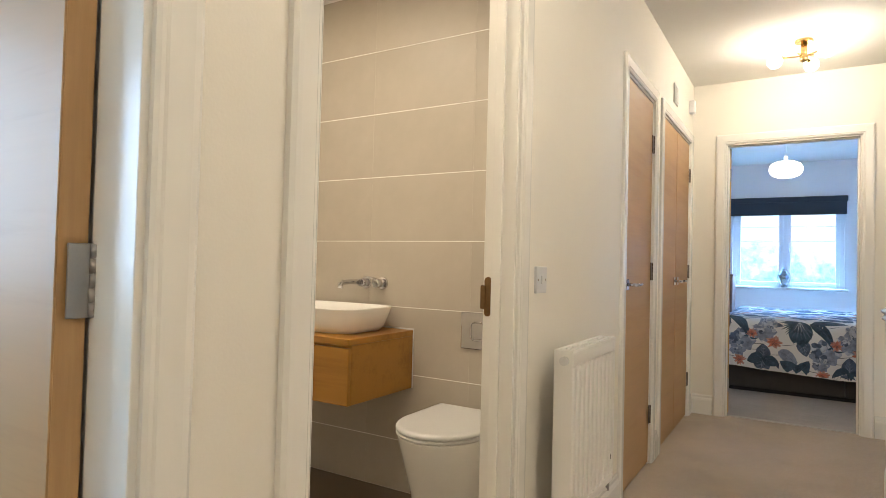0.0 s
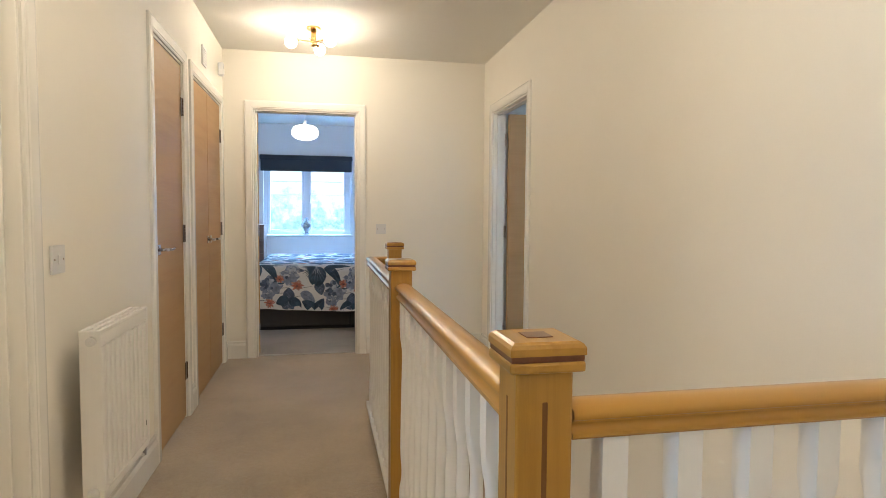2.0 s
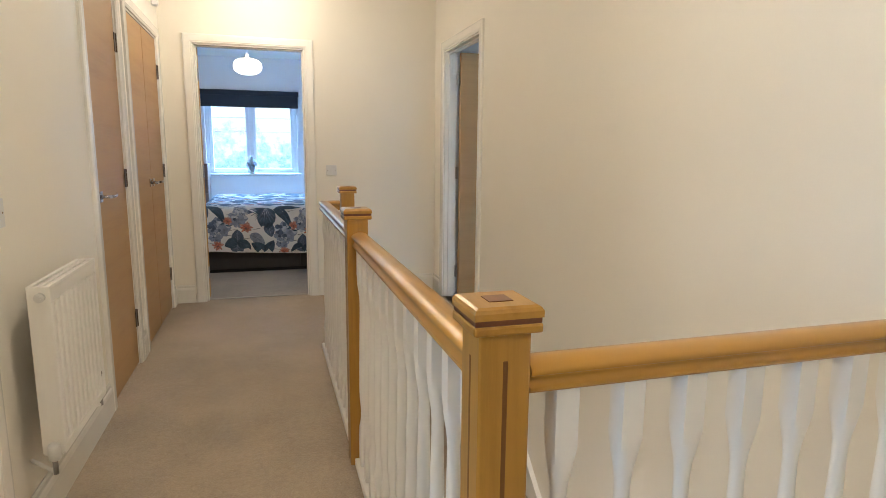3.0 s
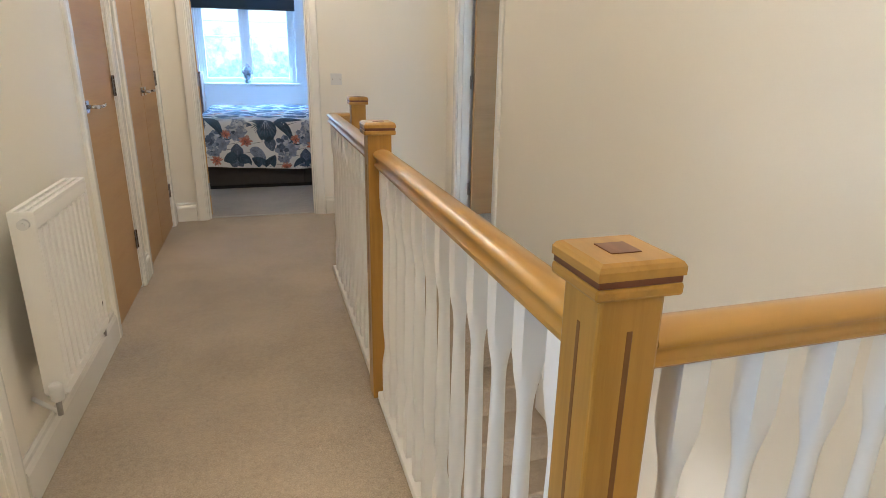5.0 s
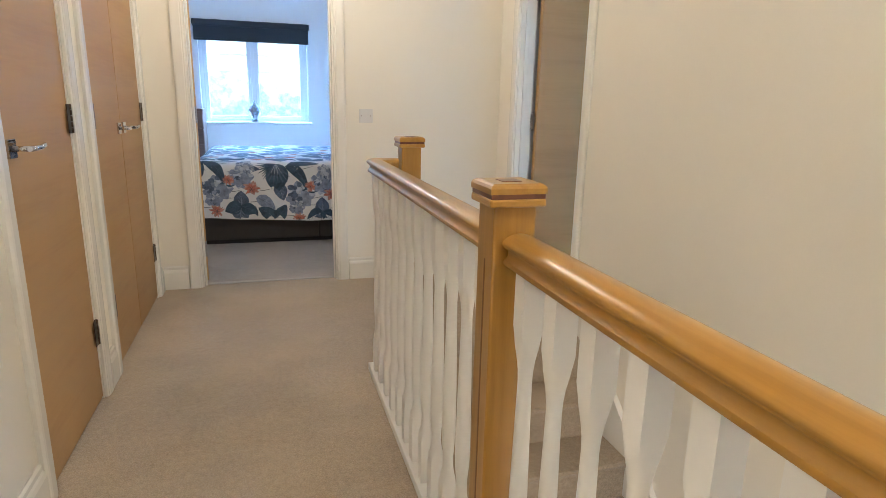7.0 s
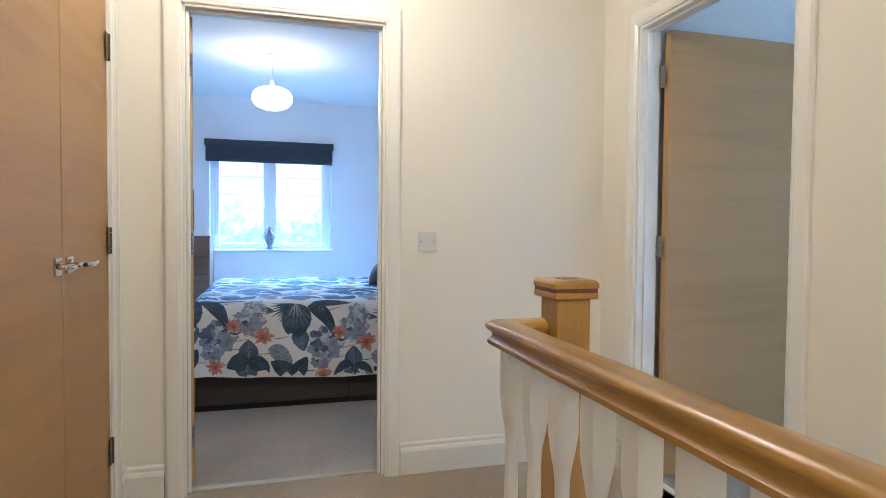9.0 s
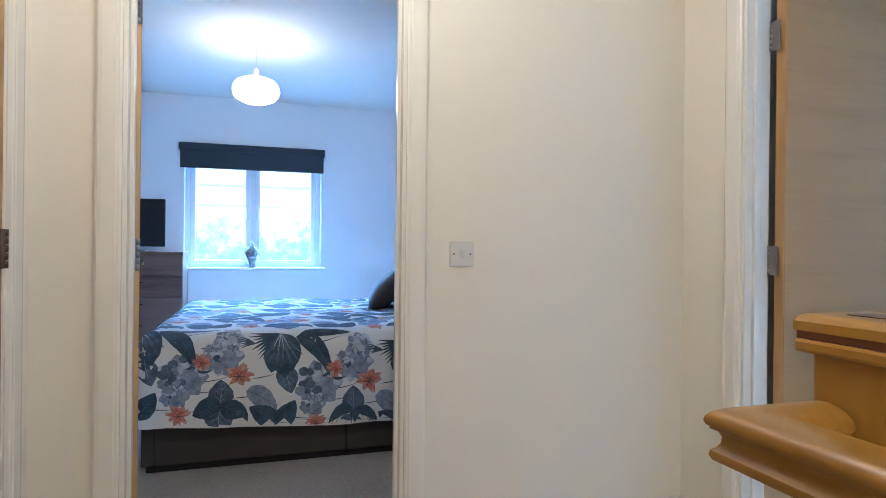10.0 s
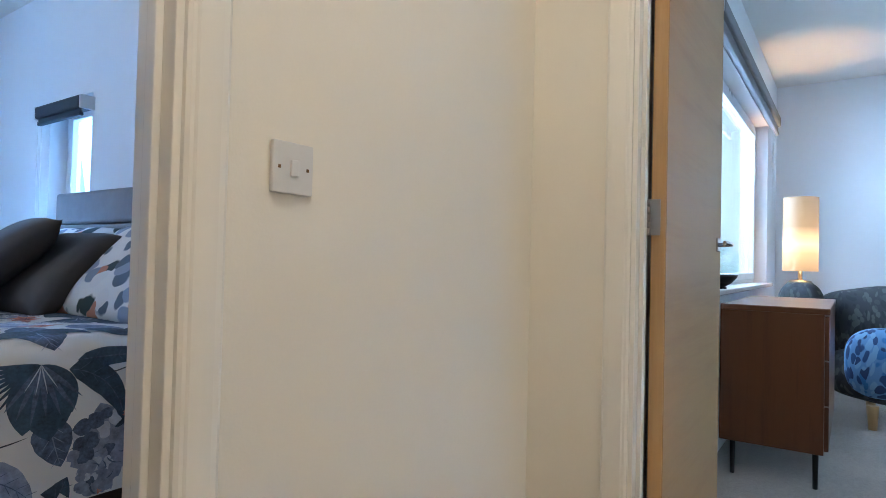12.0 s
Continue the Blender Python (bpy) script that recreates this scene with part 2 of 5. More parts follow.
FLORAL = patterned("floral_cotton", (0.75, 0.75, 0.76), [(0.03, 0.06, 0.07), (0.30, 0.34, 0.44), (0.72, 0.72, 0.74), (0.10, 0.14, 0.2), (0.55, 0.25, 0.18), (0.24, 0.3, 0.42)], 12)
BLUETHROW = patterned("blue_patterned_throw", (0.09, 0.19, 0.33), [(0.015, 0.045, 0.12), (0.03, 0.12, 0.27), (0.14, 0.25, 0.38), (0.015, 0.035, 0.09)], 30)
DARKFUR = patterned("dark_patterned_cover", (0.02, 0.02, 0.022), [(0.012, 0.012, 0.014), (0.035, 0.035, 0.034), (0.02, 0.022, 0.02), (0.06, 0.06, 0.055)], 38)

# wall tile: cloudy beige porcelain that differs a little from tile to tile
TILE, tn, tl, tb = nodes_of("beige_porcelain_tile")
tv = coords(tn, tl)
tbig, tfine = noise_tex(tn, tl, tv, 3.5, 5), noise_tex(tn, tl, tv, 60, 3)
tinfo = tn.new("ShaderNodeObjectInfo")
ta = tn.new("ShaderNodeMath")
ta.operation = "MULTIPLY_ADD"
tl.new(tinfo.outputs["Random"], ta.inputs[0])
ta.inputs[1].default_value = 0.25
tl.new(tbig, ta.inputs[2])
tl.new(ramp(tn, tl, ta.outputs[0], [(0.3, (0.42, 0.375, 0.31)), (0.95, (0.51, 0.46, 0.39))]), tb.inputs["Base Color"])
tb.inputs["Roughness"].default_value = 0.42
bump(tn, tl, tb, tfine, 0.1, 0.0005)

# glowing distance: pale overcast sky over blurred green trees, daylight put into the emission
FAR, fn, fl, fb = nodes_of("glowing_distance")
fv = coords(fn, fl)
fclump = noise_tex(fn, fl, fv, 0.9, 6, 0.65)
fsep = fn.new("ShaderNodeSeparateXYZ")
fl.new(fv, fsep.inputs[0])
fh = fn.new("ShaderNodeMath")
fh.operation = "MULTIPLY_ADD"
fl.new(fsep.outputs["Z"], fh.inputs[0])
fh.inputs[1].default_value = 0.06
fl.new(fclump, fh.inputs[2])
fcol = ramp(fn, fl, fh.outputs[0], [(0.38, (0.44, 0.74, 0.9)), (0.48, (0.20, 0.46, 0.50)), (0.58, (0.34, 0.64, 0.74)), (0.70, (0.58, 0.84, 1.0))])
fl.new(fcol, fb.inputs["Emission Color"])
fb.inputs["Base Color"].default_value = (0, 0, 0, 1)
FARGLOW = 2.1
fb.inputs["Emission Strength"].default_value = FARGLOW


# ---- building helpers ----
ORIGIN = {}


def box(bm, x0, x1, y0, y1, z0, z1, bevel=0.0, seg=2):
    vs = [bm.verts.new(c) for c in ((x0, y0, z0), (x1, y0, z0), (x1, y1, z0), (x0, y1, z0), (x0, y0, z1), (x1, y0, z1), (x1, y1, z1), (x0, y1, z1))]
    fs = [bm.faces.new([vs[i] for i in q]) for q in ((3, 2, 1, 0), (4, 5, 6, 7), (0, 1, 5, 4), (1, 2, 6, 5), (2, 3, 7, 6), (3, 0, 4, 7))]
    if bevel:
        es = list({e for f in fs for e in f.edges})
        bmesh.ops.bevel(bm, geom=es, offset=bevel, segments=seg, affect="EDGES", profile=0.5)
    return bm


def boxes(*specs, bevel=0.0):
    bm = bmesh.new()
    for s in specs:
        box(bm, *s, bevel=bevel)
    return bm


def rod(bm, a, b, r0, r1=None, n=16, caps=True):
    """A tapered round bar from a to b."""
    a, b, r1 = Vector(a), Vector(b), r0 if r1 is None else r1
    q = (b - a).to_track_quat("Z", "Y")
    rings = []
    for p, r in ((a, r0), (b, r1)):
        rings.append([bm.verts.new(p + q @ Vector((r * math.cos(2 * math.pi * i / n), r * math.sin(2 * math.pi * i / n), 0))) for i in range(n)])
    for i in range(n):
        f = bm.faces.new((rings[0][i], rings[0][(i + 1) % n], rings[1][(i + 1) % n], rings[1][i]))
        f.smooth = True
    if caps:
        bm.faces.new(rings[0][::-1])
        bm.faces.new(rings[1])
    return bm


def tube(bm, pts, radii, n=12):
    """A round bar bent along points."""
    pts = [Vector(p) for p in pts]
    rings = []
    for i, (p, r) in enumerate(zip(pts, radii)):
        d = pts[min(i + 1, len(pts) - 1)] - pts[max(i - 1, 0)]
        q = d.to_track_quat("Z", "Y")
        rings.append([bm.verts.new(p + q @ Vector((r * math.cos(2 * math.pi * k / n), r * math.sin(2 * math.pi * k / n), 0))) for k in range(n)])
    for r0, r1 in zip(rings, rings[1:]):
        for k in range(n):
            bm.faces.new((r0[k], r0[(k + 1) % n], r1[(k + 1) % n], r1[k])).smooth = True
    bm.faces.new(rings[0][::-1])
    bm.faces.new(rings[-1])
    return bm


def lathe(bm, profile, at=(0, 0, 0), n=24):
    """Turns (radius, height) pairs about z."""
    at, rings = Vector(at), []
    for r, z in profile:
        ring = []
        for i in range(n):
            a = 2 * math.pi * i / n
            ring.append(bm.verts.new(at + Vector((r * math.cos(a), r * math.sin(a), z))))
        rings.append(ring)
    for r0, r1 in zip(rings, rings[1:]):
        for i in range(n):
            f = bm.faces.new((r0[i], r0[(i + 1) % n], r1[(i + 1) % n], r1[i]))
            f.smooth = True
    bm.faces.new(rings[0][::-1])
    bm.faces.new(rings[-1])
    return bm


def sweep(bm, section, path):
    """Carries a closed section (list of (side, up)) along a list of (point, side vector)."""
    rings = [[bm.verts.new(Vector(p) + Vector(s) * a + Vector((0, 0, b))) for a, b in section] for p, s in path]
    m = len(section)
    for r0, r1 in zip(rings, rings[1:]):
        for i in range(m):
            bm.faces.new((r0[i], r0[(i + 1) % m], r1[(i + 1) % m], r1[i]))
    bm.faces.new(rings[0][::-1])
    bm.faces.new(rings[-1])
    bmesh.ops.recalc_face_normals(bm, faces=bm.faces)
    return bm


def mesh_of(name, bm, material):
    me = bpy.data.meshes.new(name)
    bm.to_mesh(me)
    bm.free()
    for m in material if isinstance(material, (list, tuple)) else [material]:
        me.materials.append(m)
    return me


def solid(name, bm, material, label="", category="", group="", kind="", origin=(0, 0, 0)):
    """One top-level mesh, modelled in world metres."""
    bm.transform(Matrix.Translation(-Vector(origin)))
    ob = new(name, mesh_of(name, bm, material))
    ob.location = origin
    ORIGIN[ob.name] = Vector(origin)
    return tagged(ob, label, category, group, kind)


def thing(name, label, category, origin=(0, 0, 0), group="", kind=""):
    ob = new(name)
    ob.empty_display_size = 0.1
    ob.location = origin
    ORIGIN[ob.name] = Vector(origin)
    return tagged(ob, label, category, group, kind)


def part(name, bm, material, parent, label=""):
    """One mesh under a thing or a part, modelled in world metres."""
    o = ORIGIN[parent.name]
    bm.transform(Matrix.Translation(-o))
    ob = new(name, mesh_of(name, bm, material))
    ob.parent = parent
    ORIGIN[ob.name] = o
    return tagged(ob, label)


def structure(name, bm, material, label, category="structure"):
    return solid(name, bm, material, label, category, kind="structure")


def wall(name, axis, a0, a1, b0, b1, z0, z1, holes, material, label):
    """A wall of thickness a0..a1 across axis, running b0..b1 along the other, with openings (b0, b1, z0, z1)."""
    bm = bmesh.new()

    def put(p0, p1, q0, q1):
        if p1 - p0 > 1e-4 and q1 - q0 > 1e-4:
            box(bm, *((a0, a1, p0, p1) if axis == "x" else (p0, p1, a0, a1)), q0, q1)
    at = b0
    for h0, h1, k0, k1 in sorted(holes):
        put(at, h0, z0, z1)
        put(h0, h1, z0, k0)
        put(h0, h1, k1, z1)
        at = h1
    put(at, b1, z0, z1)
    return structure(name, bm, material, label, "wall")


# ---- plan ----
XL, XR = -0.554, 1.63          # landing side walls
YB, YN = 5.125, -1.35          # wall to the bedroom, wall behind the start
HC = 2.52                      # ceiling
TL = 0.10                      # partition thickness
WELL_X0, WELL_Y0, WELL_Y1 = 0.575, 0.86, 3.72
DH = 2.05                      # head of the door openings
BED_X0, BED_X1, BED_Y1 = -2.3, 1.67, 9.5
LOW = -2.66
BATH = (0.975, 1.832)
STORE = (3.085, 3.70)
CUPB = (3.955, 4.975)
LEFTD = (-0.16, 0.669)
BDOOR = (-0.32, 0.525)
RDOOR = (3.985, 4.83)
TILE_Y = 2.58

# floors
structure("floor", boxes((XL - 0.05, WELL_X0, YN, YB + 0.06, -0.25, 0), (WELL_X0, XR, YN, WELL_Y0, -0.25, 0), (WELL_X0, XR + 0.06, WELL_Y1 + 0.04, YB + 0.06, -0.25, 0)), CARPET, "beige twisted-pile carpet covering the landing", "floor")
structure("bedroom_floor", boxes((BED_X0, BED_X1, YB + 0.0605, BED_Y1, -0.25, -0.002)), BEDCARPET, "grey-beige bedroom carpet", "floor")
structure("bathroom_floor", boxes((-2.25, XL - 0.055, 0.88, TILE_Y, -0.25, -0.002)), BATHFLOOR, "brown stone-effect bathroom floor", "floor")
structure("left_room_floor", boxes((-2.6, XL - 0.055, YN, 0.79, -0.25, -0.002)), BEDCARPET, "grey-beige carpet of the left room", "floor")
structure("side_room_floor", boxes((XR + 0.065, 5.95, 1.5, 4.9, -0.25, -0.002)), BEDCARPET, "pale carpet of the side bedroom", "floor")
structure("lower_floor", boxes((XL - 0.1, XR + 0.5, -1.5, 5.0, LOW - 0.1, LOW)), CARPET, "beige carpet of the hall downstairs", "floor")

# landing walls
wall("wall_west", "x", XL - TL, XL, YN, YB, 0, HC, [(*LEFTD, 0, DH), (*BATH, 0, DH), (*STORE, 0, DH), (*CUPB, 0, DH)], PAINT, "cream painted landing wall with four door openings")
wall("wall_north", "y", YB, YB + TL, BED_X0, BED_X1 + 0.3, 0, HC, [(*BDOOR, 0, DH)], PAINT, "cream painted wall with the bedroom doorway")
wall("wall_east", "x", XR, XR + TL, YN, YB, LOW, HC, [(*RDOOR, 0, DH)], PAINT, "cream painted wall beside the stairs")
wall("wall_south", "y", YN - TL, YN, -2.6, XR + TL, LOW, HC, [], PAINT, "cream painted wall at the end of the landing")
structure("ceiling", boxes((XL - TL, XR + TL, YN, YB + TL, HC, HC + 0.12)), CEIL, "white painted landing ceiling", "ceiling")
# under the landing, round the stairwell
structure("stairwell_wall", boxes((WELL_X0 - 0.1, WELL_X0, WELL_Y0, WELL_Y1, LOW, -0.25), (WELL_X0 - 0.1, XR, WELL_Y1 + 0.05, WELL_Y1 + 0.15, LOW, -0.25)), PAINT, "cream painted walls enclosing the stairs below", "wall")
structure("lower_hall_wall", boxes((WELL_X0 - 1.0, WELL_X0 - 0.9, -1.4, WELL_Y0, LOW, -0.25)), PAINT, "cream painted wall of the lower hall", "wall")
structure("well_lining", boxes((WELL_X0 - 0.02, WELL_X0 + 0.012, WELL_Y0 - 0.02, WELL_Y1 + 0.03, -0.27, -0.004), (WELL_X0 + 0.012, XR, WELL_Y0 - 0.012, WELL_Y0 + 0.02, -0.27, -0.004)), SATIN, "white painted apron board round the stairwell", "trim")

# bathroom shell
structure("bathroom_wall", boxes((-2.35, -2.25, 0.78, TILE_Y + 0.1, 0, HC), (-2.25, XL - TL, 0.78, 0.88, 0, HC)), PAINT, "painted bathroom walls", "wall")
structure("bathroom_ceiling", boxes((-2.35, XL - TL, 0.78, TILE_Y + 0.1, HC - 0.03, HC + 0.12)), CEIL, "white bathroom ceiling", "ceiling")
structure("left_room_wall", boxes((-2.7, -2.6, YN, -1.0, 0, HC), (-2.7, -2.6, 0.2, 0.78, 0, HC), (-2.7, -2.6, -1.0, 0.2, 0, 0.9), (-2.7, -2.6, -1.0, 0.2, 2.05, HC), (-2.6, -2.35, 0.70, 0.78, 0, HC)), PAINT, "painted walls of the left room", "wall")
structure("left_room_ceiling", boxes((-2.7, XL - TL, YN, 0.78, HC, HC + 0.12)), CEIL, "white ceiling of the left room", "ceiling")
structure("cupboard_back", boxes((-1.25, -1.2, TILE_Y + 0.1, YB, 0, HC), (-1.2, XL - TL, 3.80, 3.87, 0, HC)), PAINT, "plain back of the cupboards", "wall")

# bedroom shell
WIN1 = (-0.66, 0.66, 0.86, 2.06)
WIN2 = (7.93, 8.47, 0.86, 1.85)
wall("bedroom_wall_north", "y", BED_Y1, BED_Y1 + 0.3, BED_X0 - 0.1, BED_X1 + 0.3, -0.25, HC + 0.06, [WIN1], BEDPAINT, "white painted bedroom wall with a window")
wall("bedroom_wall_east", "x", BED_X1, BED_X1 + 0.3, YB + TL, BED_Y1, -0.25, HC + 0.06, [WIN2], BEDPAINT, "white painted bedroom wall with a narrow window")
wall("bedroom_wall_west", "x", BED_X0 - 0.1, BED_X0, YB + TL, BED_Y1, -0.25, HC + 0.06, [], BEDPAINT, "white painted bedroom wall")
structure("bedroom_wall_south", boxes((BED_X0, BDOOR[0] - 0.01, YB + TL, YB + TL + 0.006, 0, HC), (BDOOR[1] + 0.01, BED_X1, YB + TL, YB + TL + 0.006, 0, HC), (BDOOR[0] - 0.01, BDOOR[1] + 0.01, YB + TL, YB + TL + 0.006, DH + 0.02, HC)), BEDPAINT, "white paint on the inside of the doorway wall", "wall")
structure("bedroom_ceiling", boxes((BED_X0 - 0.1, BED_X1 + 0.3, YB + TL, BED_Y1 + 0.3, HC + 0.06, HC + 0.2)), CEIL, "white bedroom ceiling", "ceiling")

# side bedroom shell
SR_X1, SR_Y1 = 5.95, 4.90
WIN3 = (2.9, 5.32, 0.80, 2.06)
wall("side_room_wall_north", "y", SR_Y1, SR_Y1 + 0.2, XR + TL, SR_X1 + 0.1, -0.25, HC, [WIN3], BEDPAINT, "white painted side bedroom wall with a window")
wall("side_room_wall_east", "x", SR_X1, SR_X1 + 0.1, 1.4, SR_Y1, -0.25, HC, [], BEDPAINT, "white painted side bedroom wall")
wall("side_room_wall_south", "y", 1.4, 1.5, XR + TL, SR_X1, -0.25, HC, [], BEDPAINT, "white painted side bedroom wall")
structure("side_room_ceiling", boxes((XR + TL, SR_X1 + 0.1, 1.4, SR_Y1 + 0.2, HC, HC + 0.12)), CEIL, "white side bedroom ceiling", "ceiling")

# outside
structure("ground", boxes((-300, 300, -300, 300, LOW - 0.5, LOW - 0.11)), surface("lawn", (0.07, 0.11, 0.04), 0.95, var=0.3, scale=0.6, grain=30, relief=0.01), "green ground outside", "ground")
structure("backdrop", boxes((-40, 40, 64, 64.2, LOW, 26)), FAR, "glowing backdrop of pale sky and trees in the distance", "backdrop").location.z = 0
structure("side_backdrop", boxes((62, 62.2, -20, 60, LOW, 26)), FAR, "glowing backdrop of pale sky and trees in the distance", "backdrop")


# ---- skirting, linings and architraves ----
SK = [(0, 0), (0.018, 0), (0.018, 0.105), (0.014, 0.118), (0.009, 0.124), (0.009, 0.138), (0.004, 0.146), (0, 0.146)]


def skirting(p, q, inward, label="gloss white moulded skirting board"):
    side = Vector(inward)
    bm = sweep(bmesh.new(), SK, [((*p, 0.001), side), ((*q, 0.001), side)])
    return structure("baseboard", bm, GLOSS, label, "skirting")


ARCH_W = 0.07
for y0, y1 in ((YN, LEFTD[0] - ARCH_W - 0.005), (LEFTD[1] + ARCH_W + 0.005, BATH[0] - ARCH_W - 0.005), (BATH[1] + ARCH_W + 0.005, STORE[0] - ARCH_W - 0.005), (STORE[1] + ARCH_W + 0.005, CUPB[0] - ARCH_W - 0.005), (CUPB[1] + ARCH_W + 0.005, YB)):
    skirting((XL, y0), (XL, y1), (1, 0, 0))
skirting((XL + 0.018, YB), (BDOOR[0] - ARCH_W - 0.005, YB), (0, -1, 0))
skirting((BDOOR[1] + ARCH_W + 0.005, YB), (XR - 0.018, YB), (0, -1, 0))
skirting((XR, YB), (XR, RDOOR[1] + ARCH_W + 0.005), (-1, 0, 0))
skirting((XR, RDOOR[0] - ARCH_W - 0.005), (XR, WELL_Y1 + 0.08), (-1, 0, 0))
skirting((XR, WELL_Y0 - 0.03), (XR, YN), (-1, 0, 0))
skirting((XL + 0.018, YN), (XR - 0.018, YN), (0, 1, 0))
skirting((BED_X0, BED_Y1), (BED_X1, BED_Y1), (0, -1, 0))
skirting((SR_X1, SR_Y1), (SR_X1, 1.5), (-1, 0, 0))

# architrave section: across the face (from the opening outwards), proud of the wall
AS = [(0, 0), (0, 0.010), (0.006, 0.014), (0.012, 0.014), (0.016, 0.017), (0.052, 0.019), (0.062, 0.018), (0.07, 0.012), (0.07, 0)]


def frame_trim(axis, face, out, b0, b1, head, wall_depth, label, stop=None):
    """Lining and architrave of an opening: axis is the wall's normal, face the wall's surface, out its sign."""
    thing_ob = thing("trim", label, "door frame", kind="structure")

    def P(a, b, z):
        return (a, b, z) if axis == "x" else (b, a, z)

    def slab(name, a0, a1, c0, c1, z0, z1, bev=0.002):
        a0, a1 = sorted((a0, a1))
        c0, c1 = sorted((c0, c1))
        spec = (a0, a1, c0, c1, z0, z1) if axis == "x" else (c0, c1, a0, a1, z0, z1)
        part(name, box(bmesh.new(), *spec, bevel=bev), GLOSS, thing_ob)
    f0, f1 = face + out * 0.001, face - out * (wall_depth + 0.001)
    slab("lining", f0, f1, b0 - 0.012, b0 + 0.012, 0, head)
    slab("lining", f0, f1, b1 - 0.012, b1 + 0.012, 0, head)
    slab("lining", f0, f1, b0 - 0.012, b1 + 0.012, head - 0.012, head + 0.014)
    if stop is not None:
        s0, s1 = stop
        slab("door_stop", s0, s1, b0 + 0.012, b0 + 0.024, 0, head - 0.012)
        slab("door_stop", s0, s1, b1 - 0.024, b1 - 0.012, 0, head - 0.012)
        slab("door_stop", s0, s1, b0 + 0.012, b1 - 0.012, head - 0.024, head - 0.012)
    for sgn, b in ((-1, b0), (1, b1)):
        bm = bmesh.new()
        rings = []
        for z, mit in ((0.0, 0), (head, 1)):
            rings.append([bm.verts.new(P(face + out * d, b + sgn * w, z + mit * w)) for w, d in AS])
        m = len(AS)
        for i in range(m):
            bm.faces.new((rings[0][i], rings[0][(i + 1) % m], rings[1][(i + 1) % m], rings[1][i]))
        bm.faces.new(rings[0])
        bm.faces.new(rings[1])
        bmesh.ops.recalc_face_normals(bm, faces=bm.faces)
        part("architrave", bm, GLOSS, thing_ob)
    bm = bmesh.new()
    rings = [[bm.verts.new(P(face + out * d, b + sgn * w, head + w)) for w, d in AS] for sgn, b in ((-1, b0), (1, b1))]
    m = len(AS)
    for i in range(m):
        bm.faces.new((rings[0][i], rings[0][(i + 1) % m], rings[1][(i + 1) % m], rings[1][i]))
    bm.faces.new(rings[0])
    bm.faces.new(rings[1])
    bmesh.ops.recalc_face_normals(bm, faces=bm.faces)
    part("architrave", bm, GLOSS, thing_ob)
    return thing_ob


frame_trim("x", XL, 1, *LEFTD, DH, TL, "gloss white frame round the open left door")
bath_frame = frame_trim("x", XL, 1, *BATH, DH, TL, "gloss white frame round the bathroom doorway", stop=(XL - 0.040, XL - 0.070))
frame_trim("x", XL, 1, *STORE, DH, TL, "gloss white frame round the store cupboard door")
frame_trim("x", XL, 1, *CUPB, DH, TL, "gloss white frame round the double cupboard doors")
frame_trim("y", YB, -1, *BDOOR, DH, TL, "gloss white frame round the bedroom doorway", stop=(YB + 0.03, YB + 0.055))
frame_trim("x", XR, -1, *RDOOR, DH, TL, "gloss white frame round the side bedroom doorway", stop=(XR + 0.03, XR + 0.055))

structure("threshold", boxes((BDOOR[0] + 0.012, BDOOR[1] - 0.012, YB + 0.044, YB + 0.078, -0.004, 0.006), bevel=0.002), STRIP, "satin metal carpet strip in the bedroom doorway", "threshold")
# strike plate in the bathroom jamb
bm = bmesh.new()
yp = BATH[1] - 0.0115
n_p = 12
rim = [(XL - 0.084 + 0.0115 * math.cos(math.pi * k / n_p), 1.048 + 0.0115 * math.sin(math.pi * k / n_p)) for k in range(n_p + 1)]
rim += [(XL - 0.084 - 0.0115 * math.cos(math.pi * k / n_p), 0.952 - 0.0115 * math.sin(math.pi * k / n_p)) for k in range(n_p + 1)]
lo = [bm.verts.new((x, yp, z)) for x, z in rim]
hi = [bm.verts.new((x, yp - 0.004, z)) for x, z in rim]
bm.faces.new(lo)
bm.faces.new(hi[::-1])
for k in range(len(rim)):
    bm.faces.new((lo[k], lo[k - 1], hi[k - 1], hi[k]))
bmesh.ops.recalc_face_normals(bm, faces=bm.faces)
box(bm, XL - 0.108, XL - 0.090, yp - 0.008, yp - 0.0002, 0.962, 1.034, bevel=0.0035)
part("strike_plate", bm, BRONZE, bath_frame, "bronze strike plate")


# ---- doors ----
def hinge(parent, at, leaf_dir, z, material=None):
    """Butt hinge: knuckle at a point, one flap on the leaf's edge."""
    bm = bmesh.new()
    x, y = at
    for k in range(5):
        rod(bm, (x, y, z - 0.05 + 0.02 * k + 0.0006), (x, y, z - 0.05 + 0.02 * (k + 1) - 0.0006), 0.0065, n=12)
    dx, dy = leaf_dir
    px, py = -dy, dx
    w = 0.034
    xs, ys = sorted((x, x + dx * w)), sorted((y, y + dy * w))
    box(bm, xs[0] - abs(px) * 0.0015, xs[1] + abs(px) * 0.0015, ys[0] - abs(py) * 0.0015, ys[1] + abs(py) * 0.0015, z - 0.05, z + 0.05, bevel=0.001, seg=1)
    return part("hinge", bm, material or STEEL, parent, "steel hinge with shade and brown reflection in its colour" if material else "brushed steel hinge")


